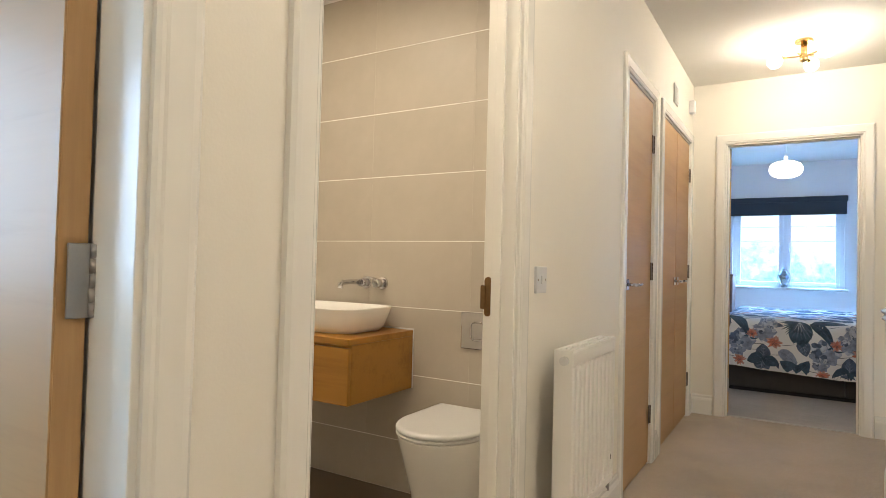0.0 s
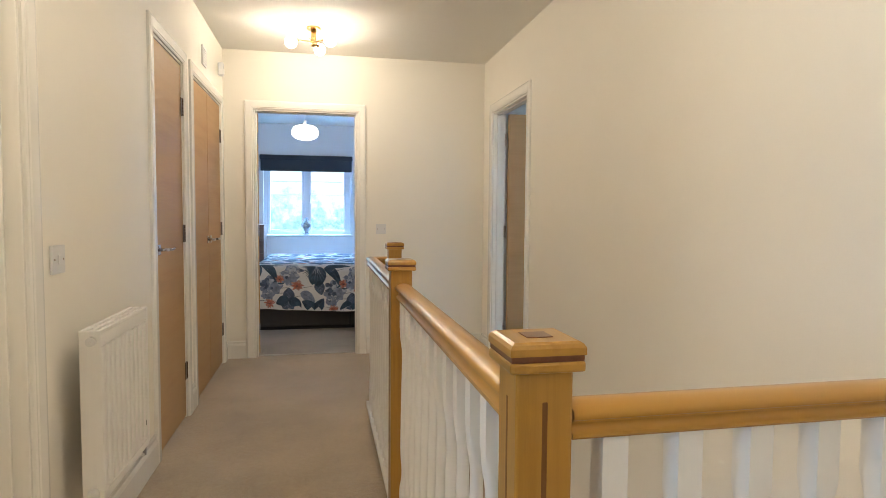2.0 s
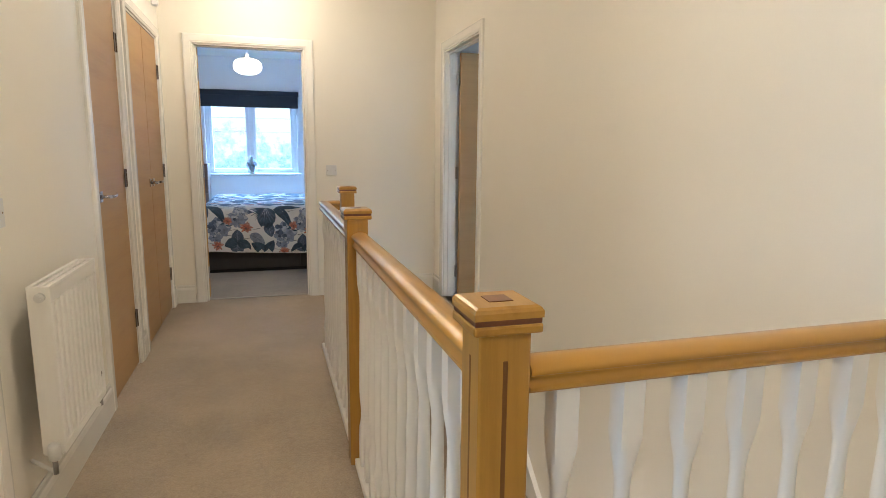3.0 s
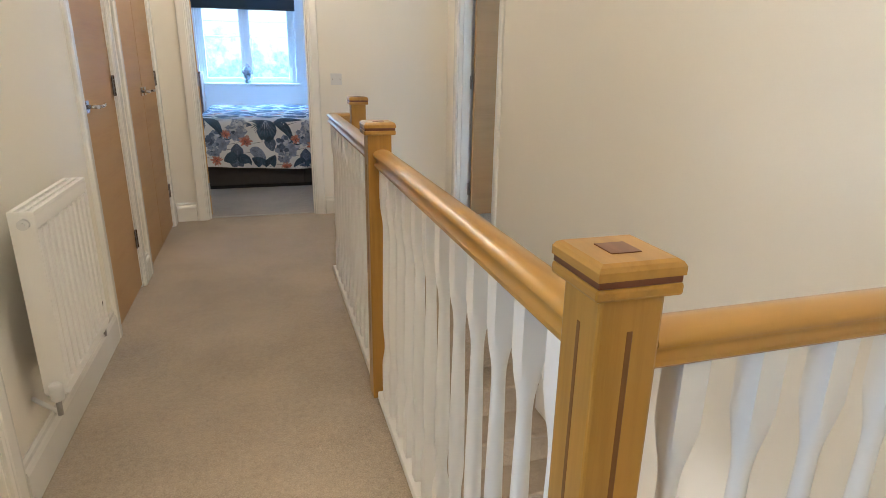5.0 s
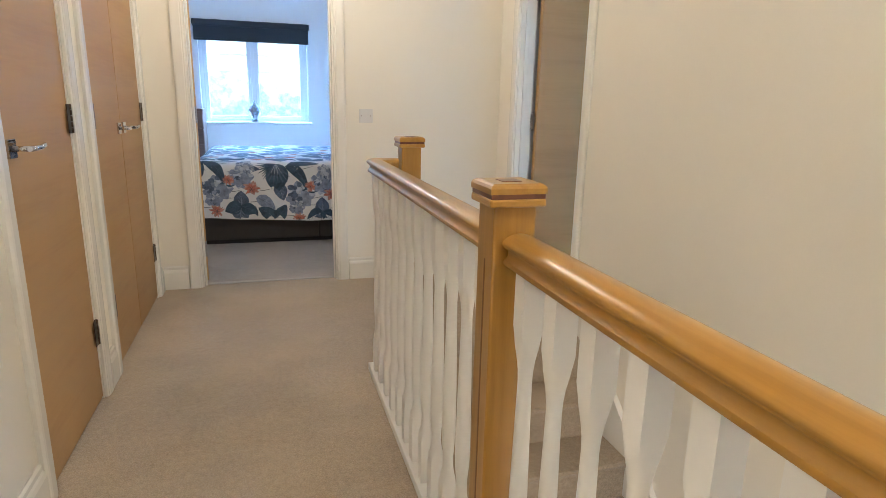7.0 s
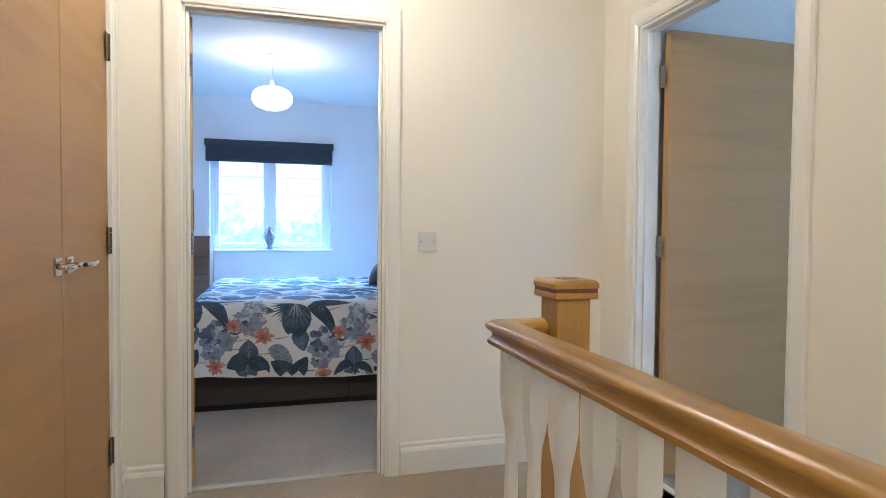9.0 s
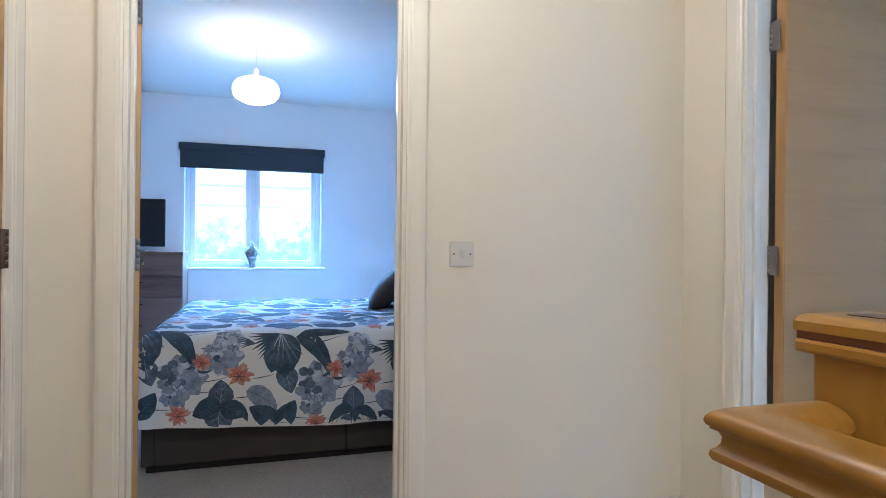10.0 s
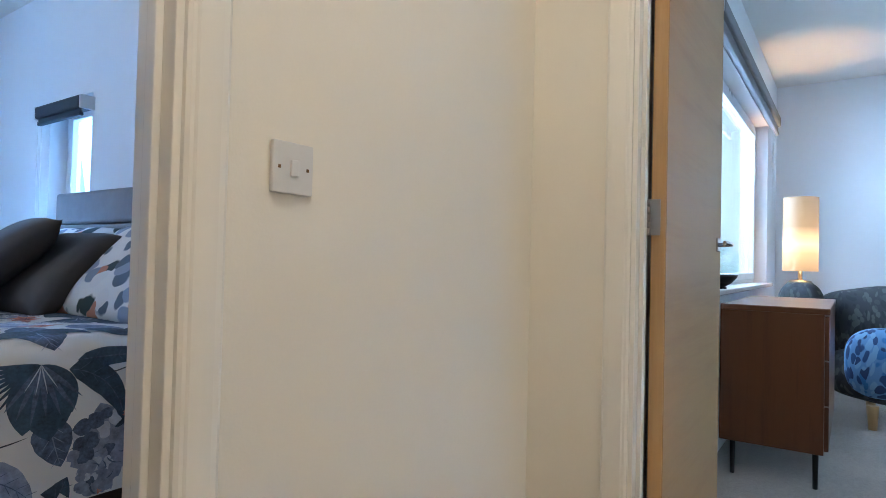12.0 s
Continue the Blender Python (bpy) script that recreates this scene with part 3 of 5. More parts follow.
def lever(parent, at, normal, along, name="door_handle"):
    """Lever handle on a square rose. normal: out of the leaf; along: where the lever points."""
    bm = bmesh.new()
    n, a, p = Vector(normal), Vector(along), Vector(at)
    up = Vector((0, 0, 1))
    def slab(c, hn, ha, hz, bev):
        sub = bmesh.new()
        box(sub, -hn, hn, -ha, ha, -hz, hz, bevel=bev)
        rot = Matrix((n, a, up)).transposed().to_4x4()
        sub.transform(Matrix.Translation(c) @ rot)
        me = bpy.data.meshes.new("tmp")
        sub.to_mesh(me)
        sub.free()
        bm.from_mesh(me)
        bpy.data.meshes.remove(me)
    slab(p + n * 0.004, 0.004, 0.026, 0.026, 0.002)
    rod(bm, p + n * 0.006, p + n * 0.05, 0.008, 0.0075)
    pts = [p + n * 0.05 - a * 0.010, p + n * 0.053 + a * 0.02, p + n * 0.055 + a * 0.06, p + n * 0.052 + a * 0.10 + up * 0.004, p + n * 0.046 + a * 0.122 + up * 0.007]
    rs = [0.0075, 0.008, 0.0075, 0.007, 0.005]
    tube(bm, pts, rs, 14)
    return part(name, bm, CHROME, parent, "polished chrome lever handle")


def leaf(name, spec, origin, label, edge_axis):
    """Door leaf slab of oak veneer with lipped edges."""
    ob = thing(name, label, "door", origin, kind="structure")
    x0, x1, y0, y1, z0, z1 = spec
    part("leaf", box(bmesh.new(), *spec, bevel=0.0015, seg=1), OAK, ob)
    e = 0.0022
    if edge_axis == "y":
        part("lipping", boxes((x0 + e, x1 - e, y0 - 0.0012, y0 + 0.004, z0 + e, z1 - e), (x0 + e, x1 - e, y1 - 0.004, y1 + 0.0012, z0 + e, z1 - e)), OAKEDGE, ob, "pale oak lipping on the edges")
    else:
        part("lipping", boxes((x0 - 0.0012, x0 + 0.004, y0 + e, y1 - e, z0 + e, z1 - e), (x1 - 0.004, x1 + 0.0012, y0 + e, y1 - e, z0 + e, z1 - e)), OAKEDGE, ob, "pale oak lipping on the edges")
    return ob


ZB, ZT = 0.012, DH - 0.016
# left door, open into the left room
hx = XL - TL + 0.017
d = leaf("door_1", (hx - 0.02 - 0.80, hx - 0.02, LEFTD[1] - 0.056, LEFTD[1] - 0.0145, ZB, ZT), (hx, LEFTD[1], 0), "oak veneer door standing open into the left room", "x")
for z in (0.22, 1.063, 1.83):
    hinge(d, (hx - 0.011, LEFTD[1] - 0.012), (0, -1), z)
lever(d, (hx - 0.75, LEFTD[1] - 0.060, 1.015), (0, -1, 0), (1, 0, 0))
# store door, closed
d = leaf("door_2", (XL - 0.044, XL - 0.003, STORE[0] + 0.014, STORE[1] - 0.014, ZB, ZT), (XL, STORE[0], 0), "closed oak veneer store cupboard door", "y")
for z in (0.28, 1.08, 1.80):
    hinge(d, (XL + 0.004, STORE[1] - 0.013), (0, -1), z, DARKSTEEL)
lever(d, (XL - 0.003, STORE[0] + 0.065, 1.015), (1, 0, 0), (0, 1, 0))
# double cupboard doors
mid = 0.5 * (CUPB[0] + CUPB[1])
d = leaf("door_3", (XL - 0.044, XL - 0.003, CUPB[0] + 0.014, mid - 0.0042, ZB, ZT), (XL, CUPB[0], 0), "closed oak veneer leaf of the double cupboard", "y")
for z in (0.28, 1.08, 1.80):
    hinge(d, (XL + 0.004, CUPB[0] + 0.013), (0, 1), z, DARKSTEEL)
lever(d, (XL - 0.003, mid - 0.05, 1.015), (1, 0, 0), (0, -1, 0))
d = leaf("door_4", (XL - 0.044, XL - 0.003, mid + 0.0042, CUPB[1] - 0.014, ZB, ZT), (XL, mid, 0), "closed oak veneer leaf of the double cupboard", "y")
for z in (0.28, 1.08, 1.80):
    hinge(d, (XL + 0.004, CUPB[1] - 0.013), (0, -1), z, DARKSTEEL)
lever(d, (XL - 0.003, mid + 0.05, 1.015), (1, 0, 0), (0, 1, 0))
# bedroom door, open into the bedroom
hy = YB + TL + 0.010
d = leaf("door_5", (BDOOR[0] - 0.014, BDOOR[0] + 0.028, hy + 0.004, hy + 0.80, ZB, ZT), (BDOOR[0], hy, 0), "oak veneer door standing open into the bedroom", "y")
for z in (0.22, 1.063, 1.83):
    hinge(d, (BDOOR[0] + 0.022, hy), (-1, 0), z)
lever(d, (BDOOR[0] + 0.028, hy + 0.74, 1.015), (1, 0, 0), (0, -1, 0))
d.rotation_euler.z = radians(14)
# side bedroom door, open into that room
hx2 = XR + TL + 0.004
d = leaf("door_6", (hx2 + 0.018, hx2 + 0.842, RDOOR[1] - 0.058, RDOOR[1] - 0.016, ZB, ZT), (hx2, RDOOR[1], 0), "oak veneer door standing open into the side bedroom", "x")
for z in (0.22, 1.063, 1.83):
    hinge(d, (hx2 - 0.002, RDOOR[1] - 0.013), (0, -1), z)
lever(d, (hx2 + 0.77, RDOOR[1] - 0.058, 1.015), (0, -1, 0), (-1, 0, 0))


# ---- balustrade ----
RX = 0.528        # centre line along the landing
RY = 0.815        # centre line of the cross rail
CY = 3.672        # centre line of the short return
NA, NB, NC = (0.523, 0.817), (0.521, 2.262), (0.664, 3.652)
RAIL_T = 0.943


def newel(at, base, label, faces, flute_top=0.885):
    x, y = at
    ob = thing("newel_post", label, "newel post", (x, y, base), group="newel posts of the balustrade")
    h = 0.040
    part("shaft", box(bmesh.new(), x - h, x + h, y - h, y + h, base, 0.988, bevel=0.004), NEWEL, ob)
    c = 0.0525
    bm = box(bmesh.new(), x - c, x + c, y - c, y + c, 0.986, 1.001, bevel=0.004)
    cap = part("cap", bm, RAILY, ob)
    part("inlay_band", box(bmesh.new(), x - c + 0.0018, x + c - 0.0018, y - c + 0.0018, y + c - 0.0018, 1.0005, 1.0098, bevel=0.001, seg=1), INLAY, cap, "dark walnut inlay band")
    bm = bmesh.new()
    lo, hi = 1.0093, 1.027
    q = [(c, lo), (c, hi - 0.008), (c - 0.003, hi - 0.003), (c - 0.008, hi)]
    rings = [[bm.verts.new((x + sx * w, y + sy * w, z)) for sx, sy in ((-1, -1), (1, -1), (1, 1), (-1, 1))] for w, z in q]
    for r0, r1 in zip(rings, rings[1:]):
        for i in range(4):
            bm.faces.new((r0[i], r0[(i + 1) % 4], r1[(i + 1) % 4], r1[i]))
    bm.faces.new(rings[-1])
    bm.faces.new(rings[0][::-1])
    part("cap_top", bm, RAILY, cap)
    part("inlay_square", box(bmesh.new(), x - 0.0185, x + 0.0185, y - 0.0185, y + 0.0185, 1.022, 1.0282), INLAY, cap, "dark walnut inlay square")
    # no recess is cut; a dark strip stands for the groove's shade
    for nx, ny in faces:
        bm = bmesh.new()
        w = 0.0042
        a = (x + nx * (h - 0.0015), y + ny * (h - 0.0015))
        if nx:
            box(bm, a[0] - 0.002, a[0] + 0.002, y - w, y + w, base + 0.14, flute_top, bevel=0.0015)
        else:
            box(bm, x - w, x + w, a[1] - 0.002, a[1] + 0.002, base + 0.14, flute_top, bevel=0.0015)
        part("flute", bm, GROOVE, ob, "dark strip giving the shade inside a routed groove")
    return ob


newel(NA, 0.0, "varnished oak newel post with walnut inlaid cap at the landing corner", [(0, -1), (-1, 0)], 0.945)
newel(NB, 0.0, "varnished oak newel post with walnut inlaid cap between two rails", [(-1, 0)])
newel(NC, -0.55, "varnished oak newel post with walnut inlaid cap at the stairhead", [])

# handrail sections: a broad nosed top over a coved moulding with a lower bead
HALF_TOP = [(0.0245, -0.0302), (0.0280, -0.0295), (0.0280, -0.0272), (0.0308, -0.0255), (0.0322, -0.0215), (0.0310, -0.0170), (0.0275, -0.0128), (0.0215, -0.0088), (0.0145, -0.0060), (0.0070, -0.0042), (0.0, -0.0036)]
HALF_LOW = [(0.0200, -0.0620), (0.0262, -0.0605), (0.0285, -0.0560), (0.0275, -0.0508), (0.0236, -0.0475), (0.0206, -0.0425), (0.0200, -0.0365), (0.0220, -0.0320), (0.0242, -0.0300)]


def mirrored(half):
    """Closes a right-hand half section into a whole one."""
    return half + [(-a, b) for a, b in reversed(half) if a > 0]


def rail(name, path, material, label, squash=1.0):
    ob = thing(name, label, "handrail", path[0][0], group="handrails of the balustrade")
    for nm, half in (("rail_top", HALF_TOP), ("rail_moulding", HALF_LOW)):
        sec = mirrored([(a, b if b > -0.03 else -0.028 + (b + 0.028) * squash) for a, b in half])
        bm = sweep(bmesh.new(), sec, path)
        for f in bm.faces:
            f.smooth = len(f.verts) == 4
        for e in bm.edges:
            if e.calc_face_angle(0.0) > radians(38):
                e.smooth = False
        part(nm, bm, material, ob)
    return ob


rail("handrail", [((RX, NA[1] + 0.045, RAIL_T), (1, 0, 0)), ((RX, NB[1] - 0.045, RAIL_T), (1, 0, 0))], RAILY, "varnished oak moulded handrail along the landing")
rail("handrail", [((RX, NB[1] + 0.045, RAIL_T), (1, 0, 0)), ((RX, CY, RAIL_T), (1, -1, 0)), ((NC[0] - 0.045, CY, RAIL_T), (0, -1, 0))], RAILY, "varnished oak moulded handrail mitred to the stair newel")
rail("handrail", [((NA[0] + 0.045, RY, RAIL_T - 0.003), (0, -1, 0)), ((XR, RY, RAIL_T - 0.003), (0, -1, 0))], RAILX, "varnished oak moulded handrail across the stairwell", 0.79)

# base rails
for spec in ((RX - 0.032, RX + 0.032, NA[1] + 0.045, NB[1] - 0.045, 0.001, 0.034), (RX - 0.032, RX + 0.032, NB[1] + 0.045, CY + 0.032, 0.001, 0.034), (NA[0] + 0.045, XR - 0.001, RY - 0.032, RY + 0.032, 0.001, 0.034), (RX + 0.033, NC[0] - 0.045, CY - 0.032, CY + 0.032, 0.001, 0.034)):
    solid("base_rail", box(bmesh.new(), *spec, bevel=0.004), SATIN, "white painted base rail under the balusters", "base rail")

# balusters
BLOCK = 0.0195
TURNED = [(0.034, 0.0300), (0.125, 0.0300), (0.150, 0.0300), (0.163, 0.0285), (0.178, 0.0255), (0.194, 0.0215), (0.208, 0.0175), (0.222, 0.0150), (0.238, 0.0138), (0.254, 0.0135), (0.270, 0.0142), (0.290, 0.0160), (0.312, 0.0175), (0.340, 0.0182), (0.380, 0.0180), (0.450, 0.0170), (0.560, 0.0150), (0.650, 0.0132), (0.684, 0.0128), (0.704, 0.0137), (0.722, 0.0158), (0.738, 0.0188), (0.752, 0.0217), (0.768, 0.0248), (0.784, 0.0276), (0.800, 0.0300), (0.830, 0.0300), (0.884, 0.0300)]


def turned(rows, n=32):
    """A square stick cut on a lathe: the square wherever the turning is wider than it."""
    bm = bmesh.new()
    rings = []
    for z, r in rows:
        ring = []
        for i in range(n):
            a = 2 * math.pi * i / n
            w = min(r, BLOCK / max(abs(math.cos(a)), abs(math.sin(a))))
            ring.append(bm.verts.new((w * math.cos(a), w * math.sin(a), z - 0.034)))
        rings.append(ring)
    for r0, r1 in zip(rings, rings[1:]):
        for i in range(n):
            bm.faces.new((r0[i], r0[(i + 1) % n], r1[(i + 1) % n], r1[i])).smooth = True
    bm.faces.new(rings[0][::-1])
    bm.faces.new(rings[-1])
    bm.normal_update()
    for e in bm.edges:
        if e.calc_face_angle(0.0) > radians(24):
            e.smooth = False
    return bm


spindle = thing("baluster", "white painted turned wooden baluster with square ends", "baluster", (0, 0, 0), "balusters of the landing rail")
part("bottom_block", turned(TURNED[:2]), SATIN, spindle)
part("shaft", turned(TURNED[1:27]), SATIN, spindle)
part("top_block", turned(TURNED[26:]), SATIN, spindle)
spots = []
gap = (NB[1] - NA[1] - 0.09)
for i in range(12):
    spots.append((RX, NA[1] + 0.045 + gap * (i + 0.5) / 12))
gap = (CY - NB[1] - 0.045)
for i in range(12):
    spots.append((RX, NB[1] + 0.045 + gap * (i + 0.55) / 12))
gap = XR - NA[0] - 0.045
for i in range(9):
    spots.append((NA[0] + 0.045 + gap * (i + 0.58) / 9, RY))
spindle.location = (*spots[0], 0.034)
for x, y in spots[1:]:
    copy_thing(spindle, pose(x, y, 0.034))

# ---- stairs ----
RISE, GO, Y_TOP = 0.19, 0.225, 3.76
stairs = thing("staircase", "carpeted straight staircase with white strings going down", "staircase", (1.1, Y_TOP, -RISE), kind="structure")
SX0, SX1 = 0.70, XR - 0.032
for k in range(1, 14):
    yn, z = Y_TOP - GO * k, -RISE * k
    sec = [(yn - 0.022, z - 0.030), (yn - 0.028, z - 0.014), (yn - 0.022, z - 0.003), (yn - 0.012, z), (yn + GO - 0.002, z), (yn + GO - 0.002, z - 0.06), (yn - 0.002, z - RISE - 0.005), (yn - 0.002, z - 0.034)]
    bm = bmesh.new()
    rings = [[bm.verts.new((x, y, zz)) for y, zz in sec] for x in (SX0, SX1)]
    m = len(sec)
    for i in range(m):
        bm.faces.new((rings[0][i], rings[0][(i + 1) % m], rings[1][(i + 1) % m], rings[1][i]))
    bm.faces.new(rings[0])
    bm.faces.new(rings[1])
    bmesh.ops.recalc_face_normals(bm, faces=bm.faces)
    part("step", bm, CARPET, stairs)
part("riser", boxes((SX0, SX1, Y_TOP - 0.01, Y_TOP + 0.012, -RISE - 0.005, -0.001)), CARPET, stairs)
for x0, x1, lift in ((XR - 0.03, XR - 0.0015, 0.10), (0.668, 0.699, 0.04)):
    bm = bmesh.new()
    prof = [(Y_TOP + 0.04, -0.001 if x0 < 1 else 0.13), (Y_TOP - GO * 0.5, -RISE * 0.5 + lift), (Y_TOP - GO * 13, -RISE * 13 + lift), (Y_TOP - GO * 13, -RISE * 14), (Y_TOP + 0.04, -0.30)]
    rings = [[bm.verts.new((x, y, z)) for y, z in prof] for x in (x0, x1)]
    m = len(prof)
    for i in range(m):
        bm.faces.new((rings[0][i], rings[0][(i + 1) % m], rings[1][(i + 1) % m], rings[1][i]))
    bm.faces.new(rings[0])
    bm.faces.new(rings[1])
    bmesh.ops.recalc_face_normals(bm, faces=bm.faces)
    part("string", bm, GLOSS, stairs, "gloss white stair string")

# ---- radiator ----
R0, R1, RZ0, RZ1 = 1.995, 2.475, 0.300, 0.836
RF, RBK = XL + 0.126, XL + 0.066
rad = thing("radiator", "white enamelled double panel radiator with top grille on the wall", "radiator", (XL, R0, 0))
sheet = part("front_panel", box(bmesh.new(), RF - 0.020, RF - 0.009, R0 + 0.001, R1 - 0.001, RZ0, RZ1 - 0.012, bevel=0.003), ENAMEL, rad, "ribbed white front panel")
part("back_panel", box(bmesh.new(), RBK, RBK + 0.011, R0 + 0.001, R1 - 0.001, RZ0, RZ1 - 0.012, bevel=0.003), ENAMEL, rad)
for z0, z1 in ((RZ1 - 0.05, RZ1 - 0.0085), (RZ0 + 0.002, RZ0 + 0.032)):
    part("rim", box(bmesh.new(), RF - 0.0115, RF, R0 + 0.003, R1 - 0.003, z0, z1, bevel=0.003), ENAMEL, sheet)
n_rib = 10
pitch = (R1 - R0 - 0.006) / n_rib
for i in range(n_rib):
    y = R0 + 0.003 + pitch * (i + 0.5)
    part("rib", box(bmesh.new(), RF - 0.0115, RF - 0.001, y - pitch * 0.33, y + pitch * 0.33, RZ0 + 0.030, RZ1 - 0.052, bevel=0.0052, seg=3), ENAMEL, sheet)
part("side_cover", box(bmesh.new(), RBK - 0.001, RF + 0.001, R0 - 0.004, R0 + 0.002, RZ0 + 0.01, RZ1, bevel=0.002), ENAMEL, rad)
part("side_cover", box(bmesh.new(), RBK - 0.001, RF + 0.001, R1 - 0.002, R1 + 0.004, RZ0 + 0.01, RZ1, bevel=0.002), ENAMEL, rad)
bm = boxes((RF - 0.012, RF + 0.001, R0, R1, RZ1 - 0.008, RZ1), (RBK - 0.001, RBK + 0.012, R0, R1, RZ1 - 0.008, RZ1), (0.5 * (RF + RBK) - 0.006, 0.5 * (RF + RBK) + 0.006, R0, R1, RZ1 - 0.006, RZ1 - 0.001))
for i in range(9):
    y = R0 + 0.012 + i * (R1 - R0 - 0.024) / 8
    box(bm, RBK + 0.011, RF - 0.011, y - 0.0022, y + 0.0022, RZ1 - 0.010, RZ1 - 0.002)
part("grille", bm, ENAMEL, rad)
part("fin", boxes(*[(RBK + 0.014, RF - 0.016, R0 + 0.02 + i * 0.03, R0 + 0.024 + i * 0.03, RZ0 + 0.03, RZ1 - 0.03) for i in range(14)]), ENAMEL, rad)
part("drain_mark", box(bmesh.new(), RF - 0.0105, RF - 0.0005, R1 - 0.035, R1 - 0.029, RZ0 + 0.085, RZ0 + 0.105, bevel=0.001, seg=1), BLACKGAP, sheet, "small dark mark on the panel")
for y in (R1 - 0.15, R1 - 0.05):
    part("bracket", box(bmesh.new(), XL + 0.001, RBK + 0.002, y - 0.012, y + 0.012, RZ0 + 0.06, RZ1 - 0.06, bevel=0.002), ENAMEL, rad)
bm = bmesh.new()
rod(bm, (RF - 0.025, R0 - 0.004, RZ1 - 0.032), (RF - 0.025, R0 - 0.018, RZ1 - 0.032), 0.014)
rod(bm, (RF - 0.025, R0 - 0.017, RZ1 - 0.032), (RF - 0.025, R0 - 0.024, RZ1 - 0.032), 0.007)
part("vent_plug", bm, PLASTIC, rad)
for y, s in ((R0 - 0.02, 1), (R1 + 0.02, -1)):
    bm = bmesh.new()
    rod(bm, (RF - 0.025, y + s * 0.024, RZ0 + 0.03), (RF - 0.025, y - s * 0.012, RZ0 + 0.03), 0.012)
    lathe(bm, [(0.010, -0.03), (0.017, -0.024), (0.018, 0.016), (0.014, 0.024)], (RF - 0.025, y, RZ0 + 0.024))
    valve = part("valve", bm, PLASTIC, rad)
    bm = bmesh.new()
    rod(bm, (RF - 0.025, y, RZ0 - 0.005), (RF - 0.025, y, RZ0 - 0.05), 0.0075)
    part("pipe", bm, STEEL, valve, "short metal pipe")
    part("pipe_tail", rod(bmesh.new(), (RF - 0.025, y, RZ0 - 0.045), (XL + 0.002, y + s * 0.1, RZ0 - 0.045), 0.0065), ENAMEL, valve, "white painted pipe into the wall")


# ---- switches, vent, sensor ----
def switch(axis, face, out, b, z, name, label, w=0.043):
    ob = thing(name, label, "switch")

    def pt(b0, b1, z0, z1, d0, d1, mat, nm, bev=0.002, parent=None, lab=""):
        a0, a1 = sorted((face + out * d0, face + out * d1))
        spec = (a0, a1, b0, b1, z0, z1) if axis == "x" else (b0, b1, a0, a1, z0, z1)
        return part(nm, box(bmesh.new(), *spec, bevel=bev), mat, parent or ob, lab)
    pt(b - w, b + w, z - w, z + w, 0.0005, 0.0105, SWITCH, "plate", 0.0025)
    pt(b - 0.0085, b + 0.0085, z - 0.014, z + 0.014, 0.0100, 0.0150, SWITCH, "rocker", 0.002)
    for s in (-1, 1):
        pt(b + s * 0.0302 - 0.0028, b + s * 0.0302 + 0.0028, z - 0.0028, z + 0.0028, 0.0100, 0.0112, BRONZE, "screw", 0.0008, lab="dark screw head")
    return ob


switch("y", YB, -1, 0.722, 1.075, "light_switch", "white plastic rocker light switch beside the bedroom door")
switch("x", XL, 1, 2.015, 1.052, "light_switch", "white plastic rocker light switch above the radiator")
vent = thing("wall_vent", "white plastic wall vent above the cupboard doors", "vent")
part("frame", box(bmesh.new(), XL + 0.0005, XL + 0.012, 4.275, 4.405, 2.19, 2.32, bevel=0.003), PLASTIC, vent)
for i in range(6):
    z = 2.206 + i * 0.0175
    part("slat", box(bmesh.new(), XL + 0.0105, XL + 0.017, 4.29, 4.39, z, z + 0.009, bevel=0.0015, seg=1), PLASTIC, vent)
sen = thing("wall_sensor", "small white alarm sensor high on the wall", "sensor")
part("housing", box(bmesh.new(), XL + 0.0005, XL + 0.042, 4.90, 4.955, 2.26, 2.36, bevel=0.010, seg=3), PLASTIC, sen)
part("lens", box(bmesh.new(), XL + 0.040, XL + 0.045, 4.908, 4.947, 2.275, 2.31, bevel=0.004), SATIN, sen)


